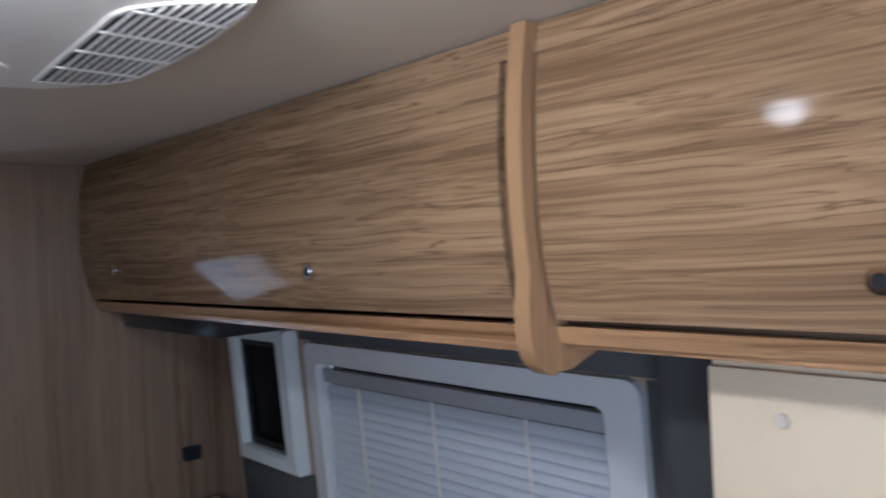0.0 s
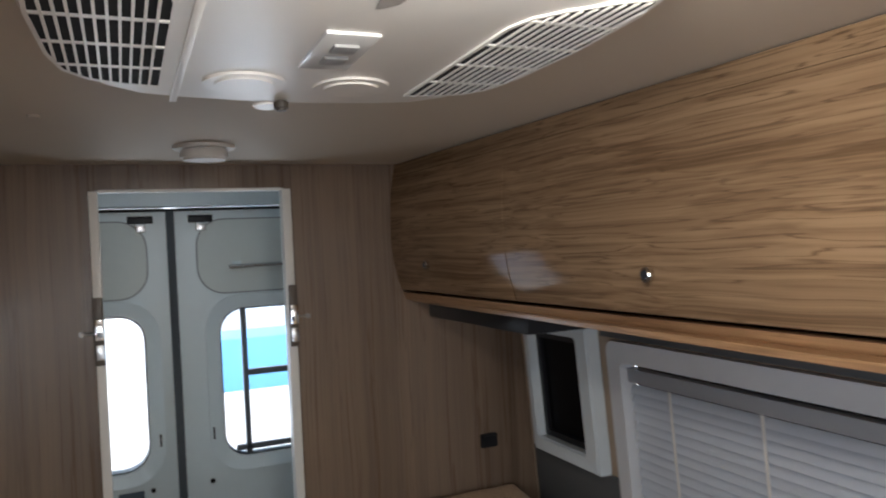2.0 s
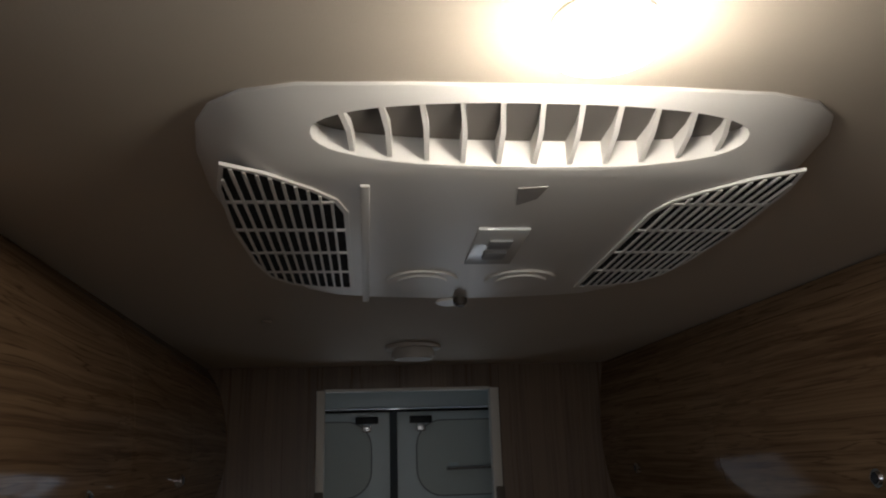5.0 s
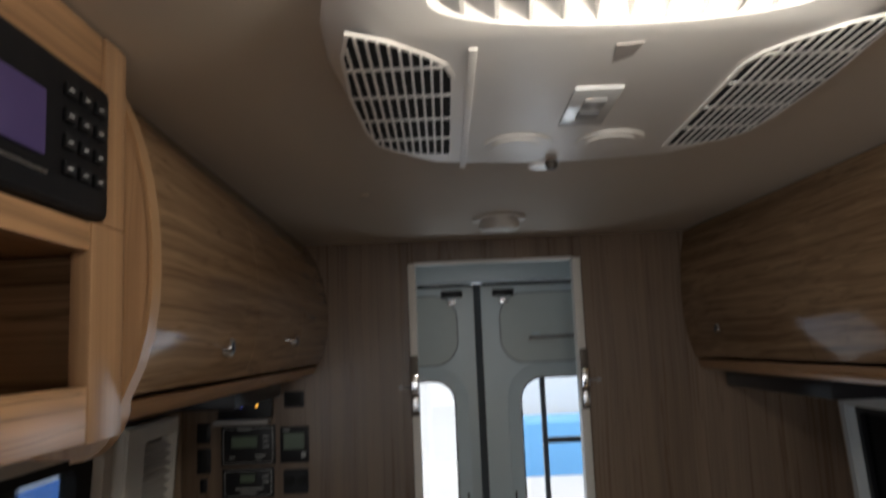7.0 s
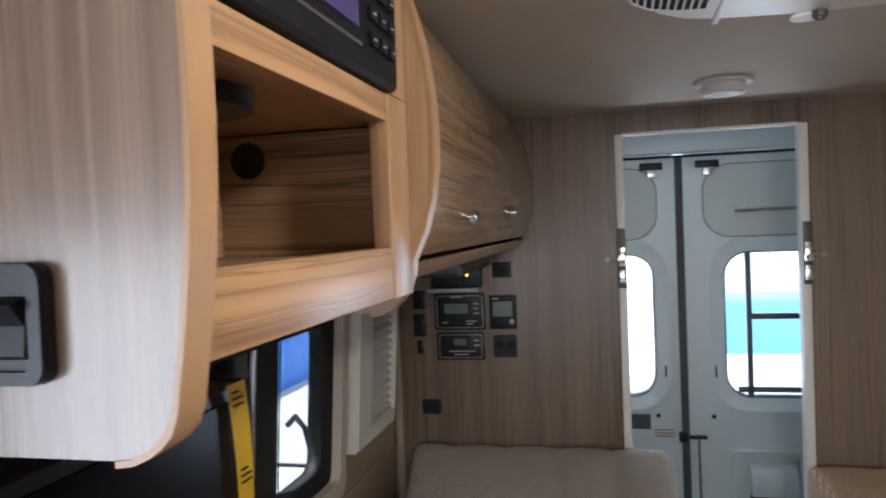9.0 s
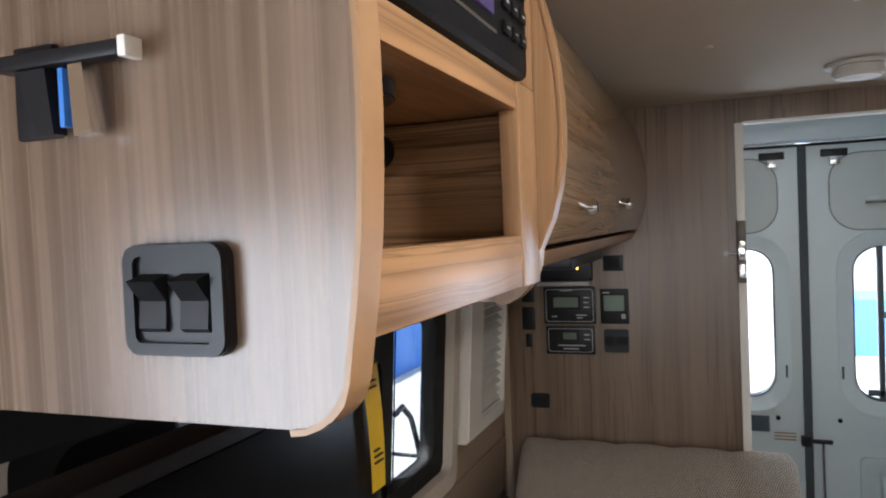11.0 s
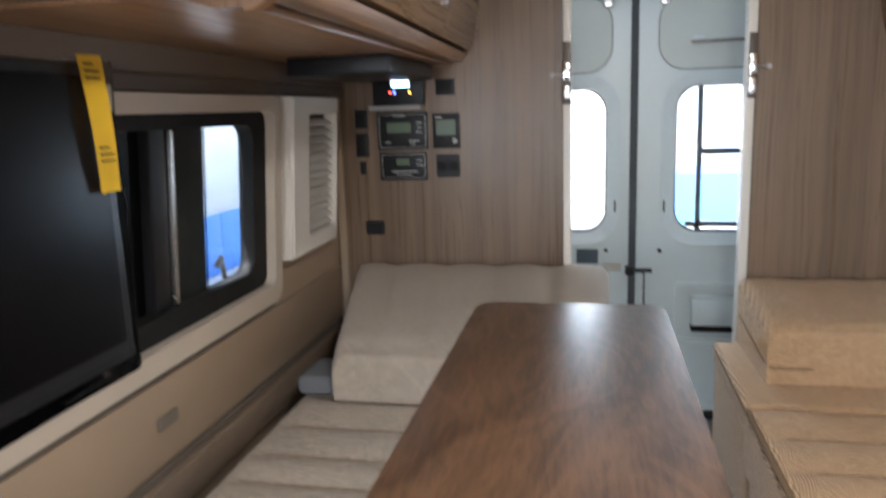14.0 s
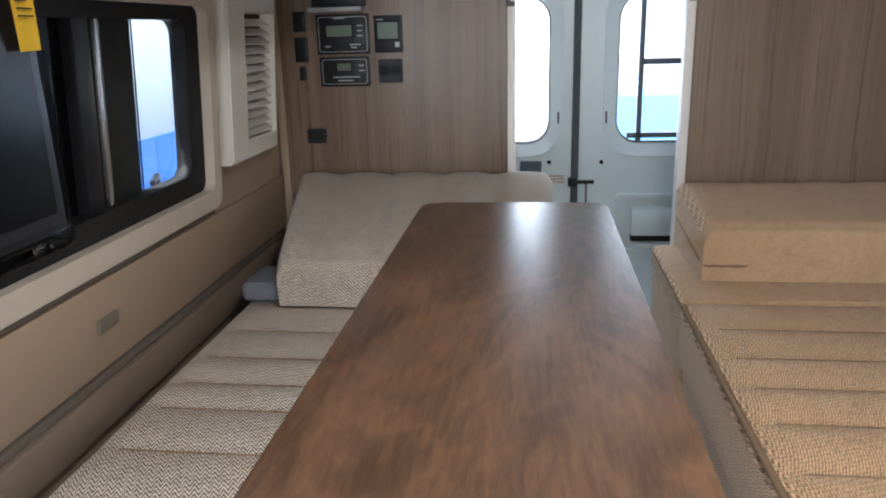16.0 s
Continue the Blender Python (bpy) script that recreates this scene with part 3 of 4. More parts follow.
part("toe_plate", box(-1.78, -1.50, 3.05, 3.30, -0.70, -0.685, 0.003), BLACK, ht)

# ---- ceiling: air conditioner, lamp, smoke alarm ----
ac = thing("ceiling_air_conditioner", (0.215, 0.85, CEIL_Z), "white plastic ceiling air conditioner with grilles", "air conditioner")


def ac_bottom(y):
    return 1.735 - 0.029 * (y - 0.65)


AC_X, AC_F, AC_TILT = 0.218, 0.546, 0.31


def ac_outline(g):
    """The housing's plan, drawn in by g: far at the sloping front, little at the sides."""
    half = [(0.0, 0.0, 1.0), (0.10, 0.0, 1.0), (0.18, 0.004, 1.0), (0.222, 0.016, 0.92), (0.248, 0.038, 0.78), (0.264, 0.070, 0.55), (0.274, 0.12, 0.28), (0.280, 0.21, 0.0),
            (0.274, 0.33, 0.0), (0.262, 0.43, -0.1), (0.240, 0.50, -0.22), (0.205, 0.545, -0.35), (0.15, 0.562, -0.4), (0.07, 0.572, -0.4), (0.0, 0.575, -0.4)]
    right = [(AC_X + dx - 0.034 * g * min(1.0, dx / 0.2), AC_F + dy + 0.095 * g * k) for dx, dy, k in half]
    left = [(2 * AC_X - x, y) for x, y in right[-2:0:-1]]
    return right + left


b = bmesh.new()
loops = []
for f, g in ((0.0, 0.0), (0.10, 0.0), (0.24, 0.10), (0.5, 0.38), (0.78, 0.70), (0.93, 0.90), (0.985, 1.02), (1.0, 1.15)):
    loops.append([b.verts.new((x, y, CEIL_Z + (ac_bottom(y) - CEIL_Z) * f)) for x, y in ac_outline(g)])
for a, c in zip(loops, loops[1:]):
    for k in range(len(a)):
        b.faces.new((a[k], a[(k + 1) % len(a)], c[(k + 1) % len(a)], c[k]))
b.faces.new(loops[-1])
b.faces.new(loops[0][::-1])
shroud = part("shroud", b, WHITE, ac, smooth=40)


def on_ac(bm, lift=0.0):
    """z of the mesh counts down from the shroud's underside."""
    return bend(bm, lambda c: (c.x, c.y, ac_bottom(c.y) - c.z - lift))


def face_z(y):
    """The height of the sloping front."""
    return CEIL_Z - AC_TILT * (y - AC_F) + 0.0012


def oval(f, n=44):
    """The outlet's rounded mouth in plan, grown by f metres."""
    out = []
    for k in range(n):
        a = 2 * math.pi * k / n
        out.append((0.221 + (0.177 + f) * math.copysign(abs(math.cos(a)) ** 0.8, math.cos(a)), 0.598 + (0.0375 + f) * math.copysign(abs(math.sin(a)) ** 0.9, math.sin(a))))
    return out


# the mouth is cut into the housing
tool = new("mouth_tool", finish(prism(oval(0.0), 2, 1.60, 1.7625), "mouth_tool", WHITE, (0, 0, 0)))
mod = shroud.modifiers.new("mouth", "BOOLEAN")
mod.operation, mod.object, mod.solver = "DIFFERENCE", tool, "EXACT"
bpy.context.view_layer.update()
carved = bpy.data.meshes.new_from_object(shroud.evaluated_get(bpy.context.evaluated_depsgraph_get()))
shroud.modifiers.clear()
shroud.data = carved
bpy.data.objects.remove(tool)
# Thin dark sheet paints the mouth's inner shade; the recess itself is shallow.
part("outlet_shade_sheet", prism(oval(-0.0015), 2, 1.7605, 1.7618), paint("outlet_shadow", (0.16, 0.145, 0.13), 0.7, 0.3), ac, "dark sheet painting shade in the air outlet")
part("outlet_rim", bend(ring(oval(0.0035), oval(-0.0005), 2, -0.0016, 0.002), lambda c: (c.x, c.y, face_z(c.y) + c.z)), WHITE, ac)
for k in range(11):
    xb, xt = 0.0765 + 0.0302 * k, 0.067 + 0.0307 * k
    dy = 0.0375 * math.sqrt(max(0.03, 1 - (abs(xb - 0.221) / 0.177) ** 2.2))
    ya, yb = 0.598 - dy, 0.598 + dy
    v = bmesh.new()
    pts = []
    for y, x in ((ya, xt), (0.598, (xt + xb) / 2 + 0.002), (yb, xb)):
        pts.append([v.verts.new((x + dx, y, z)) for dx, z in ((-0.0021, face_z(y) + 0.0004), (0.0021, face_z(y) + 0.0004), (0.0021, 1.7604), (-0.0021, 1.7604))])
    for p, q in zip(pts, pts[1:]):
        for i in range(4):
            v.faces.new((p[i], p[(i + 1) % 4], q[(i + 1) % 4], q[i]))
    v.faces.new(pts[0]), v.faces.new(pts[-1][::-1])
    part("outlet_vane", v, WHITE, ac)


def grille(pts, label):
    # Flat near-black sheet paints the shade between the bars; nothing is cut out.
    g = part("grille_shade_sheet", on_ac(prism(pts, 2, -0.001, 0.0012)), paint("grille_shadow", (0.015, 0.015, 0.015), 0.8, 0.2), ac, label)
    cx, cy = sum(p[0] for p in pts) / len(pts), sum(p[1] for p in pts) / len(pts)
    big = [(cx + (x - cx) * 1.08, cy + (y - cy) * 1.03) for x, y in pts]
    part("grille_frame", on_ac(ring(big, pts, 2, -0.001, 0.0020)), WHITE, g)

    def span(axis, v):
        hits = []
        for (xa, ya), (xb, yb) in zip(pts, pts[1:] + pts[:1]):
            a, c = (xa, xb) if axis == 0 else (ya, yb)
            o, q = (ya, yb) if axis == 0 else (xa, xb)
            if (a - v) * (c - v) < 0:
                hits.append(o + (q - o) * (v - a) / (c - a))
        return (min(hits), max(hits)) if len(hits) >= 2 else None

    x0, x1, y0, y1 = min(p[0] for p in pts), max(p[0] for p in pts), min(p[1] for p in pts), max(p[1] for p in pts)
    for k in range(1, 11):
        x = x0 + (x1 - x0) * k / 11
        s = span(0, x)
        if s:
            part("grille_bar", on_ac(box(x - 0.0013, x + 0.0013, s[0], s[1], 0.001, 0.0032)), WHITE, g)
    for k in range(1, 5):
        y = y0 + (y1 - y0) * k / 5
        s = span(1, y)
        if s:
            part("grille_bar", on_ac(box(s[0], s[1], y - 0.0024, y + 0.0024, 0.0012, 0.0028)), WHITE, g)


LEFT_GRILLE = [(-0.026, 0.634), (0.005, 0.652), (0.038, 0.682), (0.058, 0.708), (0.066, 0.738), (0.066, 1.012), (0.030, 1.006), (-0.004, 0.990), (-0.026, 0.958), (-0.036, 0.90), (-0.041, 0.79), (-0.036, 0.68)]
grille(LEFT_GRILLE, "return grille over a sheet painted dark as shade")
grille([(2 * AC_X - x, y) for x, y in LEFT_GRILLE[::-1]], "return grille over a sheet painted dark as shade")
part("panel_ridge", on_ac(box(0.082, 0.0905, 0.672, 1.088, -0.001, 0.0022, 0.001)), WHITE, ac)
ct = part("control_plate", on_ac(box(0.202, 0.256, 0.782, 0.904, -0.001, 0.0030, 0.001)), paint("control_silver", (0.72, 0.73, 0.72), 0.16, 0.5), ac, "silver control plate")
for y in (0.812, 0.852):
    part("slider", on_ac(box(0.218, 0.243, y, y + 0.024, 0.002, 0.006, 0.001)), paint("slider_grey", (0.28, 0.28, 0.28), 0.5, 0.4), ct, "grey slider")
for x in (0.157, 0.284):
    dd = part("dial_ring", on_ac(disc((x, 0.982, 0.001), 0.047, 0.004, 2, 32, bevel=0.0015)), WHITE, ac)
    part("dial", on_ac(disc((x, 0.982, 0.003), 0.034, 0.004, 2, 28, bevel=0.0015)), WHITE, dd)
part("knob", on_ac(disc((0.217, 1.072, 0.006), 0.0095, 0.014, 2, 16, bevel=0.003)), paint("knob_brown", (0.06, 0.05, 0.04), 0.5, 0.4), ac, "small dark knob")
part("badge", on_ac(prism([(0.222, 0.676), (0.248, 0.672), (0.244, 0.700), (0.228, 0.716)], 2, -0.001, 0.0012)), paint("badge_grey", (0.36, 0.33, 0.30), 0.5, 0.4), ac, "small grey badge")
part("sensor_lens", on_ac(disc((0.205, 1.098, 0.001), 0.020, 0.004, 2, 20, bevel=0.0012)), WHITE, ac, "round white sensor lens")

pl = thing("ceiling_lamp", (0.236, 0.465, CEIL_Z), "round lit ceiling lamp in a white rim", "lamp")
part("rim", disc((0.236, 0.465, CEIL_Z - 0.004), 0.034, 0.008, 2, 32, bevel=0.002), WHITE, pl)
part("lens", disc((0.236, 0.465, CEIL_Z - 0.0135), 0.040, 0.011, 2, 36, bevel=0.004), LAMP_GLOW, pl, "bright glowing lens")

sm = thing("smoke_alarm", (0.195, 1.80, CEIL_Z), "round white smoke alarm on the ceiling", "smoke alarm")
part("base", disc((0.195, 1.80, CEIL_Z - 0.004), 0.066, 0.008, 2, 32, bevel=0.002), WHITE, sm)
part("body", disc((0.195, 1.80, CEIL_Z - 0.020), 0.050, 0.024, 2, 32, bevel=0.005), WHITE, sm)
solid("ceiling_button", disc((-0.10, 1.46, CEIL_Z - 0.002), 0.010, 0.005, 2, 16, bevel=0.001), CEIL, "small cream cap on the ceiling", "screw cap")

# ---- overhead cabinets ----


END_EDGE = [(1.352, -0.249), (1.39, -0.241), (1.42, -0.236), (1.46, -0.232), (1.54, -0.231), (1.62, -0.237), (1.70, -0.250), (1.765, -0.267)]


def end_line(zb, r):
    line = [(table_of(END_EDGE, z), z) for z in np.linspace(CEIL_Z - 0.002, zb + r, 14)]
    xe = line[-1][0]
    return line + [(xe - r * (1 - math.cos(radians(15 * k))), zb + r - r * math.sin(radians(15 * k))) for k in range(1, 7)]


def belly(out, z, grow):
    """How far a panel stands out before the doors; towards its foot it stands out more."""
    return out + grow * max(0.0, 1.46 - z)


def d_panel(side, y0, y1, out, zb, xwall, grow=0.0):
    """An upright end panel with a bowed front edge and a rounded lower corner."""
    f, s = (face_l, 1) if side == "L" else (face_r, -1)
    ym = (y0 + y1) / 2
    pts = [(xwall, CEIL_Z - 0.002)]
    for z in np.linspace(CEIL_Z - 0.002, zb + 0.055, 12):
        pts.append((f(ym, z) + s * belly(out, z, grow), z))
    xe = f(ym, zb + 0.055) + s * belly(out, zb + 0.055, grow)
    for k in range(1, 7):
        a = radians(90 * k / 6)
        pts.append((xe - s * 0.045 * (1 - math.cos(a)), zb + 0.055 - 0.055 * math.sin(a)))
    pts += [(xe - s * 0.075, zb), (xe - s * 0.14, zb + 0.020), (xwall, zb + 0.022)]
    return prism(pts, 1, y0, y1)


def edge_band(side, y0, y1, out, zb, wide=0.004, grow=0.0):
    f, s = (face_l, 1) if side == "L" else (face_r, -1)
    ym = (y0 + y1) / 2
    line = [(f(ym, z) + s * belly(out, z, grow), z) for z in np.linspace(CEIL_Z - 0.003, zb + 0.055, 12)]
    xe = f(ym, zb + 0.055) + s * belly(out, zb + 0.055, grow)
    for k in range(1, 7):
        a = radians(90 * k / 6)
        line.append((xe - s * 0.045 * (1 - math.cos(a)), zb + 0.055 - 0.055 * math.sin(a)))
    off = []
    for k, (x, z) in enumerate(line):
        xa, za = line[max(k - 1, 0)]
        xb, zb_ = line[min(k + 1, len(line) - 1)]
        d = math.hypot(xb - xa, zb_ - za)
        nx, nz = (zb_ - za) / d, -(xb - xa) / d
        if nx * s < 0:
            nx, nz = -nx, -nz
        off.append((x + nx * wide, z + nz * wide))
    return prism(line + off[::-1], 1, y0, y1)


def knob(parent, side, y, z):
    f, s = (face_l, 1) if side == "L" else (face_r, -1)
    x = f(y, z)
    k = part("latch_knob", disc((x + s * 0.007, y, z), 0.0125, 0.014, 0, 20, bevel=0.003), CHROME, parent, "round chrome push latch")
    part("knob_face", disc((x + s * 0.0135, y, z), 0.008, 0.003, 0, 20, bevel=0.001), BLACK, k, "black knob centre")


def run_of_doors(side, y0, y1, doors, knobs, label, zb=1.366):
    cab = thing("overhead_cabinet", ((-0.5 if side == "L" else 0.93), (y0 + y1) / 2, zb), label, "cabinet")
    f, s = (face_l, 1) if side == "L" else (face_r, -1)
    xw = lx(1.4) + 0.004 if side == "L" else rx(1.4) - 0.004
    pts_in = [(f(0.6, z) - s * (0.024 + abs(y1 - 0.6) * 0.03), z) for z in np.linspace(zb + 0.006, CEIL_Z - 0.003, 8)]
    part("body", prism([(xw, zb + 0.006)] + pts_in + [(xw, CEIL_Z - 0.003)], 1, y0, y1), paint("cabinet_inside", (0.10, 0.065, 0.04), 0.7, 0.2), cab, "dark cabinet body")
    part("top_rail", curved_door(side, y0, y1, 1.7255, CEIL_Z - 0.002, -0.002), W_DOOR, cab)
    part("bottom_rail", curved_door(side, y0, y1, zb, zb + 0.022, -0.001, 0.03), W_RAIL, cab)
    part("underside", box(min(xw, f(y1, 1.38) - s * 0.02), max(xw, f(y1, 1.38) - s * 0.02), y0, y1, zb - 0.007, zb + 0.005, 0.002), W_RAIL, cab)
    for k, (a, c) in enumerate(doors):
        d = part("door", curved_door(side, a, c, zb + 0.031, 1.724), W_DOOR, cab)
        for ky, kz in knobs:
            if a < ky < c:
                knob(d, side, ky, kz)
    return cab


# left side: end panel with switches, open cubby and radio, then doors
bay = thing("overhead_cubby_cabinet", (-0.5, 0.5, 1.36), "wood laminate overhead unit with open cubby and radio", "cabinet")
NP = (0.270, 0.290)
part("end_panel", prism([(lx(1.4) + 0.004, CEIL_Z - 0.002)] + end_line(1.357, 0.030) + [(lx(1.4) + 0.004, 1.357)], 1, NP[0], NP[1]), W_PANEL, bay, "grey-brown laminate end panel")
EL = end_line(1.357, 0.030)
part("end_panel_edge", prism(EL + [(x + 0.003 * min(1, (z - 1.354) / 0.02), z - (0.003 if z < 1.377 else 0)) for x, z in EL[::-1]], 1, NP[0] - 0.001, NP[1] + 0.001), W_EDGE, bay, "orange wood edge band")
part("divider", d_panel("L", 0.724, 0.744, 0.018, 1.366, lx(1.4) + 0.004), W_STILE, bay)
part("divider_edge", edge_band("L", 0.723, 0.745, 0.018, 1.366), W_EDGE, bay, "pale wood edge band")
FX = -0.262
part("bottom_rail", box(FX - 0.018, FX, 0.290, 0.6565, 1.388, 1.436, 0.002), W_RAIL, bay)
part("middle_rail", box(FX - 0.018, FX, 0.290, 0.6565, 1.554, 1.580, 0.002), W_RAIL, bay)
part("right_stile", box(FX - 0.018, FX + 0.001, 0.657, 0.7235, 1.387, 1.581, 0.002), W_STILE, bay)
part("upper_stile", box(FX - 0.018, FX + 0.001, 0.678, 0.7235, 1.5815, CEIL_Z - 0.003, 0.002), W_STILE, bay)
part("left_stile", box(FX - 0.018, FX + 0.001, 0.2905, 0.318, 1.4365, 1.5535, 0.001), W_STILE, bay)
part("top_rail", box(FX - 0.018, FX - 0.002, 0.290, 0.677, 1.709, CEIL_Z - 0.003, 0.002), W_RAIL, bay)
part("cubby_floor", box(-0.62, FX - 0.0185, 0.291, 0.712, 1.415, 1.430), W_RAIL, bay)
part("cubby_top", box(-0.62, FX - 0.0185, 0.291, 0.712, 1.558, 1.570), W_RAIL, bay)
part("cubby_back", box(-0.474, -0.462, 0.291, 0.712, 1.4305, 1.5555), W_RAIL, bay)
sd = part("cubby_side", box(-0.4615, FX - 0.0185, 0.700, 0.712, 1.4305, 1.5555), W_SIDE, bay)
part("cable_hole", disc((-0.428, 0.699, 1.530), 0.019, 0.004, 1, 24), BLACK_MATT, sd, "round black cable grommet")
part("cubby_side", box(-0.4615, FX - 0.0185, 0.2905, 0.300, 1.4305, 1.5555), W_STILE, bay)
part("speaker", disc((-0.365, 0.46, 1.5485), 0.062, 0.014, 2, 28, bevel=0.002), BLACK, bay, "round black speaker under the cubby top")
part("underside", box(lx(1.4) + 0.02, FX - 0.019, 0.2905, 0.7235, 1.385, 1.398), W_RAIL, bay)
part("back_board", box(lx(1.7) + 0.004, lx(1.7) + 0.02, 0.291, 0.723, 1.40, CEIL_Z - 0.003), W_RAIL, bay)

rd = thing("car_radio", (FX - 0.05, 0.48, 1.577), "black car radio with a violet display in the cabinet", "radio")
part("faceplate", box(FX - 0.030, FX + 0.008, 0.300, 0.676, 1.582, 1.706, 0.010, 3), paint("radio_black", (0.007, 0.007, 0.008), 0.5, 0.12), rd)
part("display", box(FX + 0.008, FX + 0.0105, 0.466, 0.560, 1.616, 1.668, 0.001), LCD_PURPLE, rd, "violet display")
for k in range(4):
    for j in range(3):
        part("button", box(FX + 0.008, FX + 0.012, 0.588 + 0.026 * j, 0.606 + 0.026 * j, 1.608 + 0.022 * k, 1.620 + 0.022 * k, 0.0015), paint("button_grey", (0.010, 0.010, 0.011), 0.5, 0.15), rd)
        part("button_mark", box(FX + 0.0118, FX + 0.0125, 0.592 + 0.026 * j, 0.599 + 0.026 * j, 1.613 + 0.022 * k, 1.6145 + 0.022 * k), INK, rd, "tiny pale button mark")
part("trim_line", box(FX + 0.008, FX + 0.010, 0.44, 0.565, 1.602, 1.605), STEEL, rd, "thin silver line")
part("dial", disc((FX + 0.016, 0.395, 1.64), 0.022, 0.018, 0, 24, bevel=0.003), BLACK, rd, "round black volume dial")

sw = thing("rocker_switch_plate", (-0.326, NP[0], 1.387), "black plate with two rocker switches on the panel", "switch")
part("plate", prism(rounded(-0.357, -0.298, 1.3905, 1.4445, 0.008), 1, NP[0] - 0.006, NP[0]), BLACK, sw)
part("bezel", ring(rounded(-0.3565, -0.2985, 1.391, 1.444, 0.008), rounded(-0.3505, -0.305, 1.397, 1.4385, 0.004), 1, NP[0] - 0.009, NP[0] - 0.005), BLACK, sw)
for x in (-0.340, -0.3155):
    part("rocker", prism([(NP[0] - 0.006, 1.402), (NP[0] - 0.009, 1.404), (NP[0] - 0.0075, 1.417), (NP[0] - 0.016, 1.427), (NP[0] - 0.006, 1.430)], 0, x - 0.008, x + 0.008), BLACK, sw, "black rocker")

hk = thing("wall_hook", (-0.385, NP[0] - 0.02, 1.46), "black and chrome hook on the cabinet panel", "hook")
part("base_plate", box(-0.425, -0.398, NP[0] - 0.006, NP[0], 1.500, 1.548, 0.002), BLACK, hk)
part("arm", box(-0.425, -0.3445, NP[0] - 0.018, NP[0] - 0.0065, 1.533, 1.541, 0.002), BLACK, hk, "black arm with a pale tip")
part("arm_tip", box(-0.344, -0.339, NP[0] - 0.018, NP[0] - 0.0065, 1.532, 1.542, 0.001), WHITE, hk, "pale tip")
part("prong", prism([(-0.377, 1.5325), (-0.368, 1.5325), (-0.364, 1.499), (-0.375, 1.498)], 1, NP[0] - 0.016, NP[0] - 0.008), CHROME, hk, "bright chrome prong")
part("prong", prism([(-0.412, 1.5325), (-0.392, 1.5325), (-0.388, 1.500), (-0.398, 1.499)], 1, NP[0] - 0.016, NP[0] - 0.008), BLACK, hk, "black prong")
part("prong_tip", box(-0.385, -0.3815, NP[0] - 0.015, NP[0] - 0.009, 1.503, 1.532, 0.001), BLUE, hk, "blue plastic strip")

run_of_doors("L", 0.746, WALL_Y - 0.002, [(0.750, 1.27), (1.273, 1.71), (1.713, WALL_Y - 0.006)], [(1.085, 1.468), (1.60, 1.481)], "glossy wood laminate overhead cabinet over the window", 1.390)
# right side
dv = thing("cabinet_divider", (0.96, 0.58, 1.333), "bowed wood panel between the overhead cabinets", "cabinet panel")
part("panel", d_panel("R", 0.577, 0.599, 0.016, 1.331, rx(1.4) - 0.004, 0.37), W_STILE, dv)
part("panel_edge", edge_band("R", 0.576, 0.600, 0.016, 1.331, 0.004, 0.37), W_EDGE, dv, "pale wood edge band")
run_of_doors("R", 0.6005, WALL_Y - 0.002, [(0.630, 1.50), (1.502, WALL_Y - 0.006)], [(1.058, 1.463), (1.905, 1.472)], "glossy wood laminate overhead cabinet over the blind")
run_of_doors("R", -0.40, 0.5755, [(-0.395, 0.570)], [(0.207, 1.446)], "glossy wood laminate overhead cabinet near the entrance")

# ---- left window, louvre, television ----
wl = thing("window_1", (-0.70, 1.26, 0.82), "sliding side window with beige frame and dark surround", "window", kind="structure")
n = 6
part("window_frame", on_left(ring(rounded(0.40, 1.662, 0.815, 1.302, 0.035, n), rounded(0.45, 1.625, 0.860, 1.268, 0.025, n), 0, 0.0, 0.024)), BEIGE, wl)
part("window_surround", on_left(ring(rounded(0.44, 1.630, 0.855, 1.275, 0.02, n), rounded(0.52, 1.565, 0.905, 1.240, 0.035, n), 0, -0.04, -0.002)), BLACK_MATT, wl, "black inner surround")
part("sliding_stile", on_left(box(-0.045, -0.020, 1.195, 1.243, 0.90, 1.245, 0.003)), BLACK, wl, "black sliding stile")
part("stile_edge", on_left(box(-0.030, -0.010, 1.245, 1.259, 0.905, 1.240, 0.003)), STEEL, wl, "silver edge of the sliding pane")
part("dark_panel", on_left(box(-0.046, -0.030, 1.261, 1.395, 0.895, 1.25, 0.002)), paint("dark_felt_seal", (0.022, 0.026, 0.026), 0.6, 0.3), wl, "dark grey fixed panel")
pn = part("pane", on_left(box(-0.030, -0.026, 1.395, 1.572, 0.895, 1.25)), TINTED, wl, "tinted glass pane")
pn.visible_shadow = False
part("pane", on_left(box(-0.048, -0.044, 0.50, 1.20, 0.895, 1.25)), SCREEN, wl, "black glossy fixed pane")

# Added black sheets: they darken the wall and hide the window frame's end.
solid("dark_wall_sheet", on_left(box(0.0, 0.008, -0.10, 0.397, 0.816, 1.303, 0.003)), BLACK_MATT, "added black sheet on the wall behind the television", "wall lining", kind="structure")
solid("window_head_mask", on_left(box(0.0242, 0.032, 0.36, 0.90, 1.255, 1.3042, 0.003)), BLACK_MATT, "added black strip hiding the window frame's head", "wall trim", kind="structure")

lv = thing("louvre_panel", (-0.70, 1.81, 0.90), "white plastic louvred panel on the wall", "louvre")
b = ring([(1.692, 0.903), (2.015, 0.903), (2.015, 1.302), (1.692, 1.302)], [(1.800, 0.950), (1.995, 0.950), (1.995, 1.258), (1.800, 1.258)], 0, 0.0, 0.042)
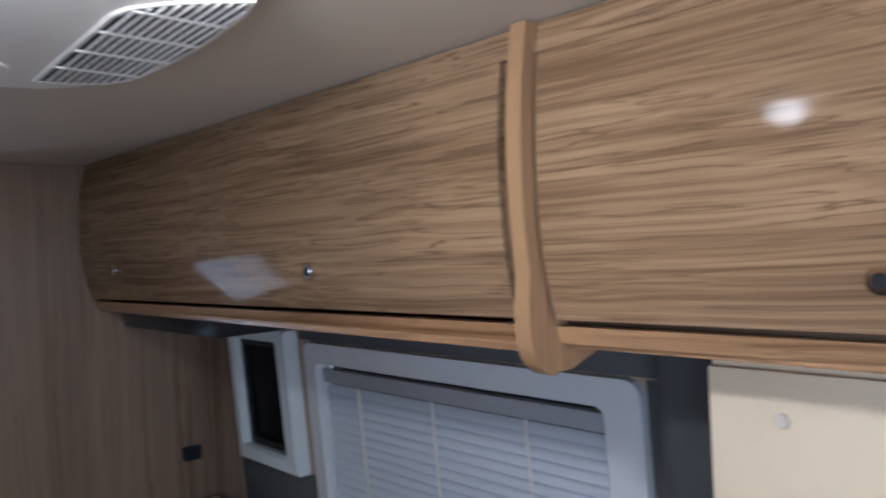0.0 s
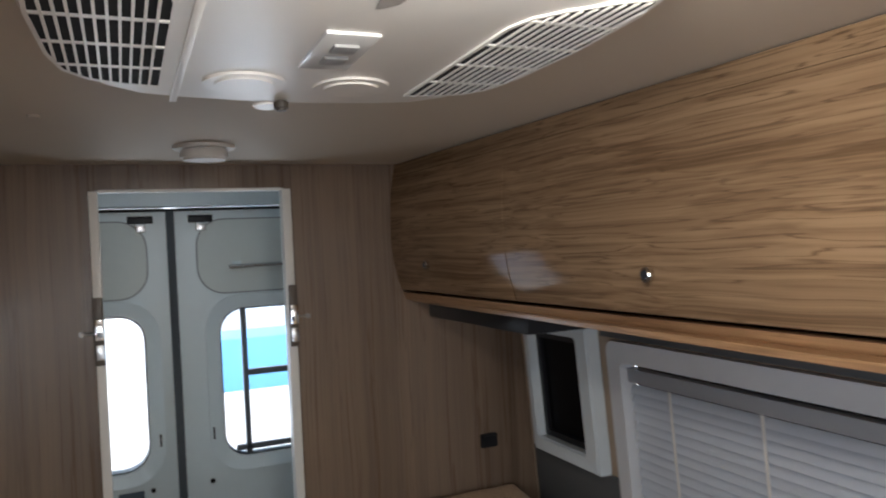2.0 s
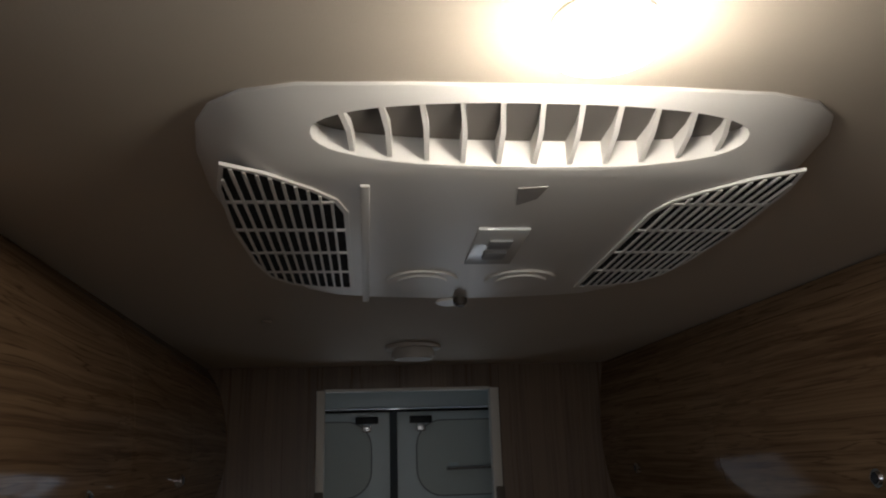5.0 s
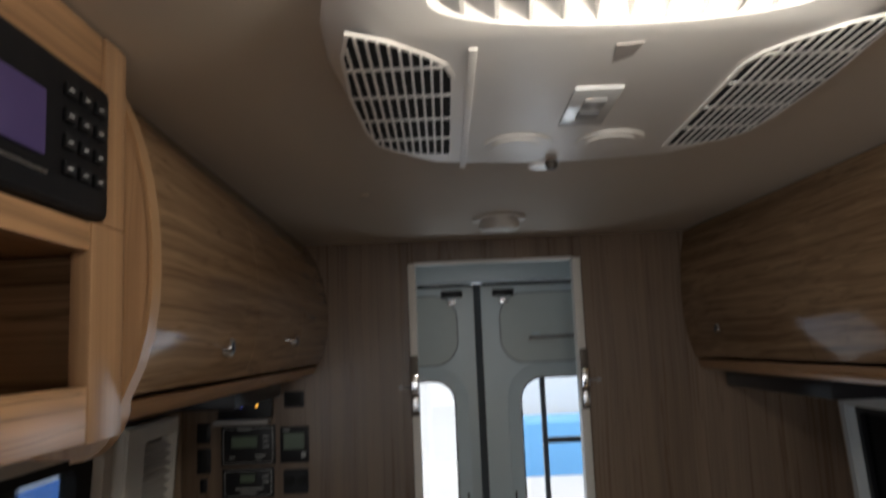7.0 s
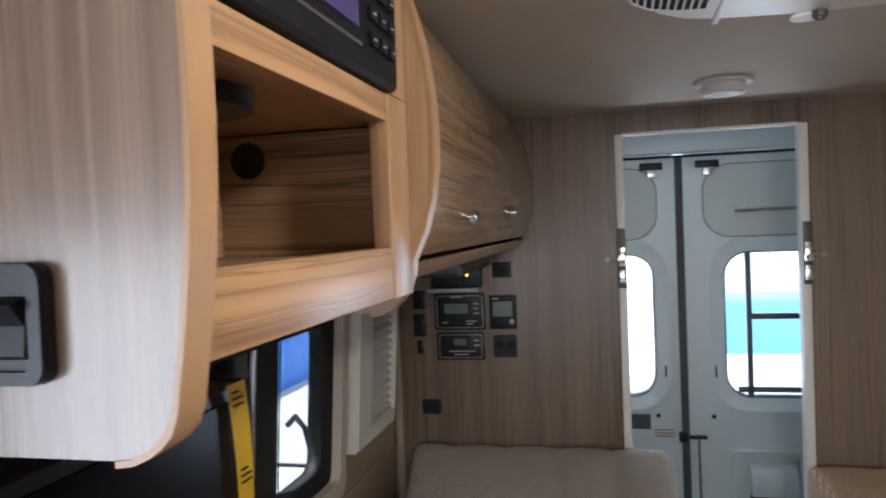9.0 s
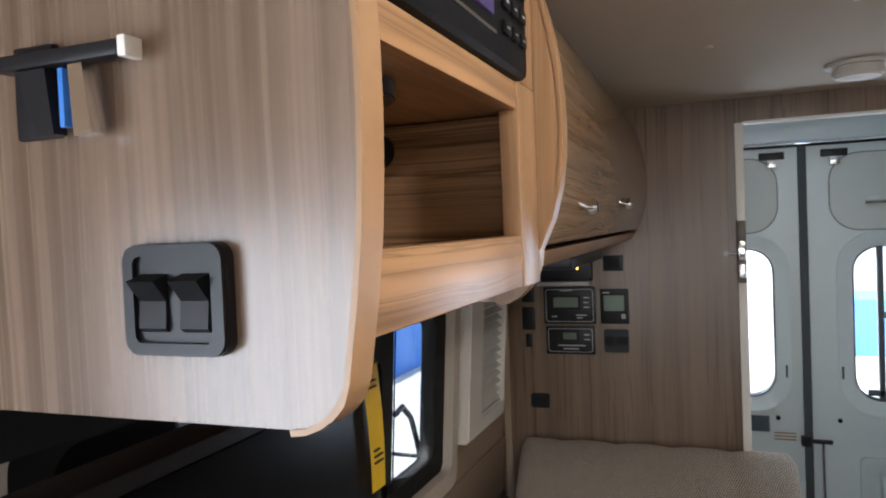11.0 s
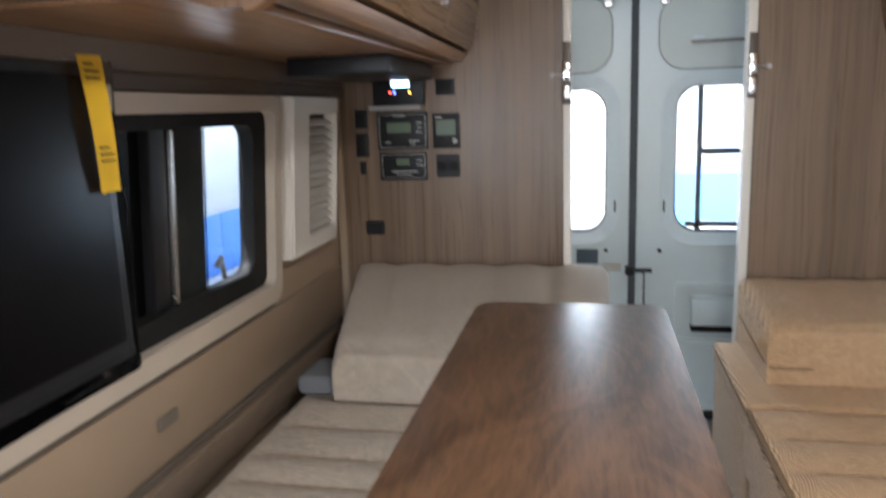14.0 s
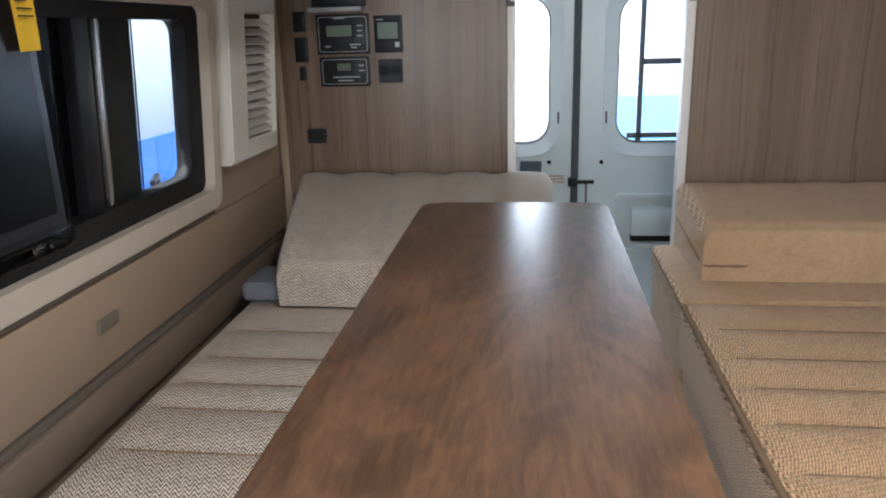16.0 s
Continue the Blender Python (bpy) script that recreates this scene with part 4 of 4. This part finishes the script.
bmesh.ops.bevel(b, geom=[e for e in b.edges if abs((e.verts[0].co - e.verts[1].co).x) < 0.001], offset=0.005, segments=2, affect="EDGES")
part("frame", on_left(b), WHITE, lv)
# Painted dark so that it gives the shade between the louvres.
part("shade_backing", on_left(box(0.0, 0.006, 1.801, 1.994, 0.951, 1.257)), paint("louvre_shadow", (0.07, 0.06, 0.05), 0.7, 0.2), lv)
for k in range(13):
    z = 0.955 + 0.0226 * k
    part("louvre", on_left(prism([(0.008, z + 0.018), (0.012, z + 0.019), (0.036, z + 0.003), (0.033, z)], 1, 1.803, 1.992)), WHITE, lv)

tv = thing("television", (-0.42, 0.40, 1.03), "black flat television still in clear plastic wrap", "television")
part("casing", box(-0.455, -0.412, 0.165, 0.640, 1.030, 1.312, 0.006), BLACK, tv)
part("screen", box(-0.412, -0.4095, 0.180, 0.625, 1.050, 1.300, 0.001), SCREEN, tv, "glossy dark screen")
b = box(-0.459, -0.408, 0.628, 0.646, 1.022, 1.318, 0.006, 2)
box(-0.459, -0.407, 0.18, 0.648, 1.016, 1.042, 0.008, 2, bm=b)
bmesh.ops.subdivide_edges(b, edges=b.edges[:], cuts=3, use_grid_fill=True)
for v in b.verts:
    v.co += Vector(noise.noise_vector(v.co * 21)) * 0.005
wr = part("plastic_wrap", b, FILM, tv, "loose clear plastic wrap", smooth=80)
wr.visible_shadow = False
part("bracket", box(-0.50, -0.455, 0.30, 0.46, 1.10, 1.25, 0.004), BLACK, tv)
part("arm", tube([(-0.478, 0.447, 1.22), (-0.48, 0.449, 1.30), (-0.48, 0.444, 1.325), (-0.48, 0.425, 1.345), (-0.48, 0.395, 1.360), (-0.48, 0.35, 1.370), (-0.48, 0.30, 1.3835)], 0.012), BLACK, tv, "curved black arm")
tg = thing("hanging_tag", (-0.385, 0.59, 1.19), "yellow warning tag taped to the television", "tag")
b = bmesh.new()
rows = []
for k in range(9):
    f = k / 8
    y, z, x = 0.595 + 0.012 * f, 1.3165 - 0.122 * f, -0.4055 + 0.0025 * math.sin(f * 3.0)
    rows.append([b.verts.new((x, y, z)), b.verts.new((x + 0.002, y + 0.030 - 0.005 * f, z + 0.001))])
for a, c in zip(rows, rows[1:]):
    b.faces.new((a[0], a[1], c[1], c[0]))
bmesh.ops.solidify(b, geom=b.faces[:], thickness=0.0008)
strip = part("strip", b, YELLOW, tg)
for k in range(6):
    f = 0.06 + k * 0.05 + (0.45 if k > 2 else 0)
    y, z, x = 0.595 + 0.012 * f, 1.3165 - 0.122 * f, -0.4055 + 0.0025 * math.sin(f * 3.0)
    part("print_bar", box(x + 0.0012, x + 0.0036, y + 0.004, y + (0.021 if k % 3 else 0.015), z - 0.0006, z + 0.0006), BLACK_MATT, strip, "dark printed bar")

# ---- right window with blind, vent ----
wr2 = thing("window_2", (1.11, 1.2, 0.60), "side window behind a lowered blind in a grey frame", "window", kind="structure")
part("window_frame", on_right(ring(rounded(0.662, 1.675, 0.60, 1.262, 0.03, n), rounded(0.736, 1.625, 0.65, 1.210, 0.02, n), 0, -0.02, 0.022)), paint("grey_frame", (0.60, 0.61, 0.63), 0.45, 0.4), wr2)
p2 = part("pane", on_right(box(-0.046, -0.042, 0.71, 1.645, 0.63, 1.213)), GLASS, wr2, "clear glass pane")
p2.visible_shadow = False
bd = thing("venetian_blind", (1.10, 1.2, 0.66), "pale grey venetian blind, lowered and closed", "blind")
part("head_rail", on_right(box(-0.024, 0.004, 0.742, 1.620, 1.158, 1.194, 0.004)), paint("blind_rail", (0.33, 0.34, 0.36), 0.4, 0.4), bd, "grey head rail")
# Added dark sheet paints the shadow lines between slats and over the rail.
part("shade_backing", on_right(box(-0.032, -0.0295, 0.740, 1.622, 0.652, 1.2085)), paint("blind_shade_sheet", (0.035, 0.036, 0.042), 0.8, 0.2), bd, "added dark sheet painting shade between the slats")
slat = on_right(prism([(-0.001, 0.0), (-0.003, 0.007), (-0.007, 0.0145), (-0.0125, 0.0200), (-0.0132, 0.0194), (-0.0080, 0.0139), (-0.0042, 0.0067), (-0.0022, -0.0003)], 1, 0.745, 1.617))
first = part("slat", bend(slat, lambda c: (c.x, c.y, c.z)), SLAT, bd)
first.location = (rx(1.132) - rx(0.0), 0, 1.132)
for k in range(1, 21):
    o = new("slat", first.data)
    o.parent, o.location = bd, (rx(1.132 - 0.0235 * k) - rx(0.0), 0, 1.132 - 0.0235 * k)
for y in (0.93, 1.20, 1.47):
    part("ladder_cord", on_right(box(0.0, 0.0014, y, y + 0.007, 0.66, 1.168)), WHITE, bd, "thin white cord")

vr = thing("louvre_panel", (1.08, 1.87, 0.89), "white plastic framed wall panel with a dark centre", "louvre")
b = ring([(1.728, 0.893), (2.06, 0.893), (2.06, 1.288), (1.728, 1.288)], [(1.785, 0.938), (2.025, 0.938), (2.025, 1.255), (1.785, 1.255)], 0, 0.0, 0.045)
bmesh.ops.bevel(b, geom=[e for e in b.edges if abs((e.verts[0].co - e.verts[1].co).x) < 0.001], offset=0.005, segments=2, affect="EDGES")
part("frame", on_right(b), paint("pale_frame", (0.62, 0.66, 0.68), 0.4, 0.4), vr)
part("dark_centre", on_right(box(0.0, 0.008, 1.786, 2.024, 0.939, 1.254)), SCREEN, vr, "dark glossy centre")
part("inner_rim", on_right(ring([(1.787, 0.940), (2.023, 0.940), (2.023, 1.253), (1.787, 1.253)], [(1.805, 0.958), (2.005, 0.958), (2.005, 1.235), (1.805, 1.235)], 0, 0.008, 0.020)), BLACK, vr, "black inner rim")
solid("grey_wall_lining", on_right(box(0.0, 0.006, 1.682, 2.128, 0.60, 0.891, 0.002)), GREY, "dark grey felt lining under the wall panel", "wall lining", kind="structure")
# Dark strip stands in for the shadow under the overhead cabinet.
solid("header_shade_strip", on_right(box(0.0, 0.004, 0.605, 1.720, 1.265, 1.345, 0.0015)), GREY, "dark grey strip painting the cabinet's shadow over the window", "wall lining", kind="structure")
solid("grey_pillar_lining", on_right(box(0.0, 0.0045, 0.605, 0.660, 0.60, 1.262, 0.0015)), GREY, "dark grey felt lining beside the window", "wall lining", kind="structure")
solid("grey_rounded_column", on_right(prism(rounded(0.0, 0.095, 0.452, 0.604, 0.045), 2, 0.60, 1.330)), paint("column_grey", (0.06, 0.063, 0.065), 0.6, 0.3), "dark grey rounded column beside the window", "column")
wd = thing("cream_cupboard", (0.98, 0.0, 0.0), "cream panelled tall cupboard under the overhead cabinet", "cupboard")
part("body", box(0.955, 1.10, -0.55, 0.440, 0.0, 1.353, 0.004), CREAM, wd)
part("door", box(0.945, 0.9545, -0.10, 0.440, 0.05, 1.335, 0.003), CREAM, wd)
part("door", box(0.945, 0.9545, -0.54, -0.105, 0.05, 1.335, 0.003), CREAM, wd)
part("button_latch", disc((0.941, 0.352, 1.281), 0.008, 0.008, 0, 18, bevel=0.002), BEIGE, wd, "round beige button latch")
# Plain black box like the one on the left; it gives no light.
solid("right_cabinet_box", box(0.84, 1.04, 1.55, 2.12, 1.312, 1.352, 0.008), BLACK, "flat black box under the overhead cabinet", "lamp")

# ---- panels on the partition ----
YW = WALL_Y


def meter(name, x0, x1, z0, z1, label, screen=None, lines=(), frame_line=True, depth=0.008):
    t = thing(name, ((x0 + x1) / 2, YW, z0), label, "control panel")
    part("plate", box(x0, x1, YW - depth, YW, z0, z1, 0.003), BLACK, t)
    if frame_line:
        part("border_line", ring(rounded(x0 + 0.007, x1 - 0.007, z0 + 0.007, z1 - 0.007, 0.008), rounded(x0 + 0.0085, x1 - 0.0085, z0 + 0.0085, z1 - 0.0085, 0.007), 1, YW - depth - 0.0008, YW - depth + 0.0005), INK, t, "thin pale border line")
    if screen:
        s = part("display_bezel", box(screen[0] - 0.006, screen[1] + 0.006, YW - depth - 0.002, YW - depth + 0.001, screen[2] - 0.005, screen[3] + 0.005, 0.001), BLACK_MATT, t)
        part("display", box(screen[0], screen[1], YW - depth - 0.003, YW - depth - 0.001, screen[2], screen[3]), LCD, s, "dull green display")
    for a, c, z in lines:
        part("print_bar", box(a, c, YW - depth - 0.0009, YW - depth + 0.0005, z, z + 0.0035), INK, t, "pale printed bar")
    return t


meter("solar_controller", -0.596, -0.441, 1.145, 1.256, "black control panel with a green display", (-0.565, -0.492, 1.195, 1.225),
      [(-0.545, -0.510, 1.243), (-0.476, -0.460, 1.222), (-0.476, -0.462, 1.208), (-0.476, -0.460, 1.194), (-0.572, -0.556, 1.166), (-0.500, -0.468, 1.170), (-0.497, -0.480, 1.162)])
meter("tank_monitor", -0.592, -0.446, 1.055, 1.139, "black control panel with a small green display", (-0.540, -0.500, 1.100, 1.120),
      [(-0.478, -0.462, 1.112), (-0.478, -0.460, 1.098), (-0.555, -0.475, 1.080), (-0.540, -0.495, 1.070)])
th = meter("thermostat", -0.428, -0.347, 1.147, 1.248, "black thermostat with a grey display", (-0.417, -0.359, 1.185, 1.230), [(-0.420, -0.400, 1.236)], False)
part("logo_square", box(-0.368, -0.356, YW - 0.010, YW - 0.007, 1.162, 1.176), INK, th, "small pale square")
s4 = thing("double_socket", (-0.385, YW, 1.063), "black double socket plate", "socket")
part("plate", prism(rounded(-0.420, -0.350, 1.063, 1.130, 0.007), 1, YW - 0.007, YW), BLACK, s4)
for x in (-0.403, -0.367):
    part("socket_cap", disc((x, YW - 0.010, 1.097), 0.014, 0.010, 1, 22, bevel=0.002), BLACK_MATT, s4)
s5 = thing("switch_plate", (-0.388, YW, 1.300), "small black switch plate", "switch")
part("plate", box(-0.416, -0.359, YW - 0.007, YW, 1.300, 1.346, 0.003), BLACK, s5)
part("rocker", box(-0.408, -0.367, YW - 0.010, YW - 0.006, 1.310, 1.336, 0.002), BLACK_MATT, s5)
for z0, z1, x0, x1 in ((1.210, 1.266, -0.664, -0.625), (1.126, 1.196, -0.664, -0.624), (1.074, 1.114, -0.655, -0.635)):
    t = thing("switch_plate", ((x0 + x1) / 2, YW, z0), "slim black switch plate", "switch", "switches on the partition")
    part("plate", box(x0, x1, YW - 0.007, YW, z0, z1, 0.003), BLACK, t)
    part("rocker", box(x0 + 0.008, x1 - 0.008, YW - 0.011, YW - 0.006, z0 + 0.010, z1 - 0.010, 0.002), BLACK_MATT, t)
for x0 in (-0.645, 1.002):
    t = thing("socket_outlet", (x0 + 0.028, YW, 0.891), "black covered socket on the partition", "socket", "sockets on the partition")
    part("plate", prism(rounded(x0, x0 + 0.056, 0.891, 0.933, 0.006), 1, YW - 0.008, YW), BLACK, t)
    part("flap", prism(rounded(x0 + 0.006, x0 + 0.050, 0.897, 0.928, 0.004), 1, YW - 0.012, YW - 0.007), BLACK, t)
iv = thing("inverter_display", (-0.52, YW, 1.268), "black inverter display with lit lamps", "control panel")
part("body", box(-0.598, -0.446, YW - 0.030, YW, 1.276, 1.366, 0.004), BLACK, iv)
part("display", box(-0.540, -0.488, YW - 0.032, YW - 0.029, 1.326, 1.350), LCD_WHITE, iv, "lit pale blue display")
for x, m in ((-0.548, RED), (-0.535, BLUE_LED), (-0.490, AMBER)):
    part("indicator", box(x, x + 0.006, YW - 0.032, YW - 0.029, 1.308, 1.314), m, iv, "small lit lamp")
part("shelf_lip", box(-0.606, -0.452, YW - 0.050, YW - 0.001, 1.262, 1.274, 0.003), paint("lip_grey", (0.42, 0.42, 0.42), 0.5, 0.4), iv, "grey lip below the display")
solid("under_cabinet_box", box(-0.64, -0.40, 1.60, 2.04, 1.341, 1.3826, 0.007), BLACK, "flat black electronics box under the overhead cabinet", "electronics box")

for sx, x in ((-1, OX0 - 0.006), (1, OX1 + 0.006)):
    t = thing("door_latch", (x, WALL_Y, 1.26), "steel door latch on the doorway edge", "latch")
    part("strike_plate", box(x - 0.012, x + 0.012, WALL_Y - 0.014, WALL_Y - 0.0065, 1.262, 1.432, 0.003), paint("latch_brown", (0.10, 0.075, 0.055), 0.4, 0.5), t, "dark strike plate")
    part("latch_case", box(x - 0.010, x + 0.010, WALL_Y - 0.026, WALL_Y - 0.0145, 1.325, 1.378, 0.003), CHROME, t)
    part("latch_case", box(x - 0.009, x + 0.009, WALL_Y - 0.022, WALL_Y - 0.0145, 1.275, 1.315, 0.003), STEEL, t)
    part("thumb_turn", tube([(x + sx * 0.010, WALL_Y - 0.008, 1.343), (x + sx * 0.036, WALL_Y - 0.008, 1.343)], 0.0035), paint("dull_steel", (0.30, 0.29, 0.28), 0.4, 0.5, 0, 1.0), t)
    part("turn_rose", disc((x + sx * 0.040, WALL_Y - 0.006, 1.343), 0.007, 0.012, 1, 18, bevel=0.002), paint("dull_steel", (0.30, 0.29, 0.28), 0.4, 0.5, 0, 1.0), t)

# ---- seats ----


def channel_seat(name, x0, x1, y0, y1, z0, z1, seams, mat, label, skirt):
    """A seat pad stitched across into shallow channels, with piping on its seams."""
    s = thing(name, ((x0 + x1) / 2, (y0 + y1) / 2, 0), label, "seat")
    b = bmesh.new()
    marks = [y0] + list(seams) + [y1]
    prof = []
    for a, c in zip(marks, marks[1:]):
        for k in range(9):
            f = k / 8
            prof.append((a + (c - a) * f, 1 - abs(2 * f - 1) ** 2.6))
    xs = [x0, x0 + 0.006, x0 + 0.02, x0 + 0.05, (x0 + x1) / 2, x1 - 0.05, x1 - 0.02, x1 - 0.006, x1]
    drop = [0.030, 0.014, 0.004, 0, 0, 0, 0.004, 0.014, 0.030]
    full = [0.0, 0.1, 0.5, 0.9, 1.0, 0.9, 0.5, 0.1, 0.0]
    rows = [[b.verts.new((x, y, z1 - 0.006 + 0.011 * (swell - 0.5) * k - d)) for y, swell in prof] for x, d, k in zip(xs, drop, full)]
    for p, q in zip(rows, rows[1:]):
        for k in range(len(prof) - 1):
            b.faces.new((p[k], p[k + 1], q[k + 1], q[k]))
    edge = [rows[i][0] for i in range(len(xs))] + rows[-1][1:] + [rows[i][-1] for i in range(len(xs) - 2, -1, -1)] + rows[0][-2:0:-1]
    base = [b.verts.new((v.co.x, v.co.y, z0)) for v in edge]
    for k in range(len(edge)):
        b.faces.new((edge[k], edge[(k + 1) % len(edge)], base[(k + 1) % len(edge)], base[k]))
    b.faces.new(base)
    part("cushion", b, mat, s, smooth=60)
    for y in seams:
        part("piping", tube([(x0 + 0.05, y, z1 - 0.0112), (x1 - 0.05, y, z1 - 0.0112)], 0.0026, 6), PIPE, s, "stitched piping seam")
    ex = x0 + 0.006 if skirt < 0 else x1 - 0.006
    part("edge_piping", tube([(ex, y0, z1 - 0.0175), (ex, y1, z1 - 0.0175)], 0.0065, 10), PIPE, s, "edge piping")
    part("seat_base", box(x0 + 0.015, x1 - 0.005, y0 + 0.01, y1 - 0.005, 0.0, z0 + 0.002, 0.006), mat, s)
    return s


channel_seat("bench_seat", 0.368, 1.115, -0.35, 1.665, 0.44, 0.590, [-0.24, -0.06, 0.12, 0.30, 0.48, 0.66, 0.83, 0.98, 1.121, 1.246, 1.371, 1.513], FAB_R, "tan herringbone bench seat with stitched channels", -1)
channel_seat("bench_seat", -0.672, -0.300, -0.35, 2.05, 0.44, 0.590, [-0.24, -0.06, 0.12, 0.30, 0.48, 0.66, 0.82, 0.966, 1.101, 1.196, 1.310, 1.447, 1.600, 1.80], FAB_L, "pale herringbone bench seat with stitched channels", 1)


sb = thing("rear_seat_box", (0.74, 1.90, 0.0), "tan fabric box behind the bench seat", "seat box")
part("box_body", box(0.376, 1.112, 1.670, 2.133, 0.0, 0.520, 0.012, 2), FAB_R, sb)
part("top_pad", box(0.370, 1.115, 1.668, 2.135, 0.5205, 0.588, 0.02, 3), FAB_R, sb)
part("edge_piping", tube([(0.372, 2.12, 0.571), (0.372, 1.69, 0.571), (0.378, 1.672, 0.571), (0.395, 1.669, 0.571)], 0.004, 8), PIPE, sb, "edge piping")
def padded(name, mat, label, x_front, x_back, y_front, y_back, z_base, z_front, z_back, lean, seams, puff, soft):
    """A cushion with a sloping top: quilted lengthways between seams, with soft edges; x_front and x_back are its sides' x in front and behind."""
    t = thing(name, (sum(x_front) / 2, (y_front + y_back) / 2, z_base), label, "cushion")
    b = bmesh.new()
    us = sorted({0.0, 1.0, *np.linspace(0, 1, 49).tolist()})
    marks = [0.0, *seams, 1.0]

    def swell(u):
        for a, c in zip(marks, marks[1:]):
            if a <= u <= c:
                return 1 - abs(2 * (u - a) / (c - a) - 1) ** 3.0
        return 0

    # the profile runs from the front's foot up, round the front edge and back over the top
    prof = [(y_front + lean, z_base, 0), (y_front + lean * 0.5, z_base + (z_front - z_base) * 0.5, 0.5), (y_front + 0.002, z_front - soft, 0.4)]
    prof += [(y_front + soft * (1 - math.cos(radians(a))), z_front - soft * (1 - math.sin(radians(a))), 0.5) for a in (30, 55, 75, 90)]
    for f in np.linspace(0.08, 0.96, 12):
        prof.append((y_front + (y_back - y_front) * f, z_front + (z_back - z_front) * f ** 0.85, 1.0))
    prof += [(y_back - 0.004, z_back - 0.004, 0.6), (y_back, z_back - soft, 0.0), (y_back, z_base, 0)]
    rows = []
    for y, z, w in prof:
        f = (y - y_front) / (y_back - y_front)
        xa, xb = x_front[0] + (x_back[0] - x_front[0]) * f, x_front[1] + (x_back[1] - x_front[1]) * f
        rows.append([])
        for u in us:
            edge = min(u, 1 - u) * (xb - xa)
            drop = soft * (1 - math.sqrt(max(0.0, 1 - (1 - edge / soft) ** 2))) if edge < soft else 0.0
            rows[-1].append(b.verts.new((xa + (xb - xa) * u, y, max(z_base, z + w * (puff * swell(u)) - (drop if w >= 0.4 else 0)))))
    for p, q in zip(rows, rows[1:]):
        for k in range(len(us) - 1):
            b.faces.new((p[k], p[k + 1], q[k + 1], q[k]))
    for k in (0, -1):
        b.faces.new([r[k] for r in rows])
    b.faces.new(rows[0][:] + rows[-1][::-1])
    part("cover", b, mat, t, smooth=60)
    return t


rb = padded("back_cushion", FAB_R, "thick tan herringbone back cushion on the bench", (0.440, 1.110), (0.432, 1.110), 1.795, 2.135, 0.590, 0.722, 0.772, 0.004, [0.22, 0.44, 0.66, 0.88], 0.004, 0.022)
part("piping", tube([(0.434, 2.11, 0.672), (0.438, 1.84, 0.640), (0.445, 1.797, 0.630), (0.545, 1.7965, 0.630)], 0.003, 6), PIPE, rb, "piping seam")
lb = padded("back_cushion", FAB_L, "pale herringbone wedge cushion leaning at the partition", (-0.563, 0.070), (-0.678, 0.080), 1.560, 2.135, 0.592, 0.706, 0.800, 0.012, [0.17, 0.37, 0.575, 0.78], 0.012, 0.026)
part("piping", tube([(-0.555, 1.566, 0.692), (-0.25, 1.563, 0.695), (0.062, 1.566, 0.692)], 0.0022, 6), PALE_SEAM, lb, "stitched front seam")
solid("small_cushion", box(-0.668, -0.572, 1.590, 1.74, 0.590, 0.640, 0.022, 3), paint("grey_blue_cloth", (0.17, 0.18, 0.20), 0.9, 0.2, 0.4), "grey-blue cushion tucked beside the wedge cushion", "cushion")
solid("wall_clip", on_left(box(0.010, 0.018, 1.130, 1.192, 0.702, 0.728, 0.003)), paint("clip_grey", (0.20, 0.17, 0.14), 0.4, 0.5), "small grey clip on the wall panel", "clip")

# ---- table ----
tb = thing("table", (-0.01, 0.88, 0.0), "dark walnut laminate table on a pedestal", "table")
b = prism(rounded(-0.208, 0.177, 0.20, 1.537, 0.035, 6), 2, 0.822, 0.850)
bmesh.ops.bevel(b, geom=[e for e in b.edges if abs(e.verts[0].co.z - e.verts[1].co.z) < 1e-5], offset=0.003, segments=2, affect="EDGES")
part("tabletop", b, W_TABLE, tb)
part("edge_strip", ring(rounded(-0.2095, 0.1785, 0.1985, 1.5385, 0.0365, 6), rounded(-0.207, 0.176, 0.201, 1.536, 0.034, 6), 2, 0.826, 0.846), paint("table_edge", (0.13, 0.075, 0.045), 0.2, 0.5), tb, "dark edge strip")
for y in (0.55, 1.20):
    part("pedestal", disc((-0.01, y, 0.41), 0.03, 0.82, 2, 24), STEEL, tb, "steel pedestal")
    part("foot_plate", disc((-0.01, y, 0.006), 0.09, 0.012, 2, 28, bevel=0.003), STEEL, tb, "round steel foot plate")
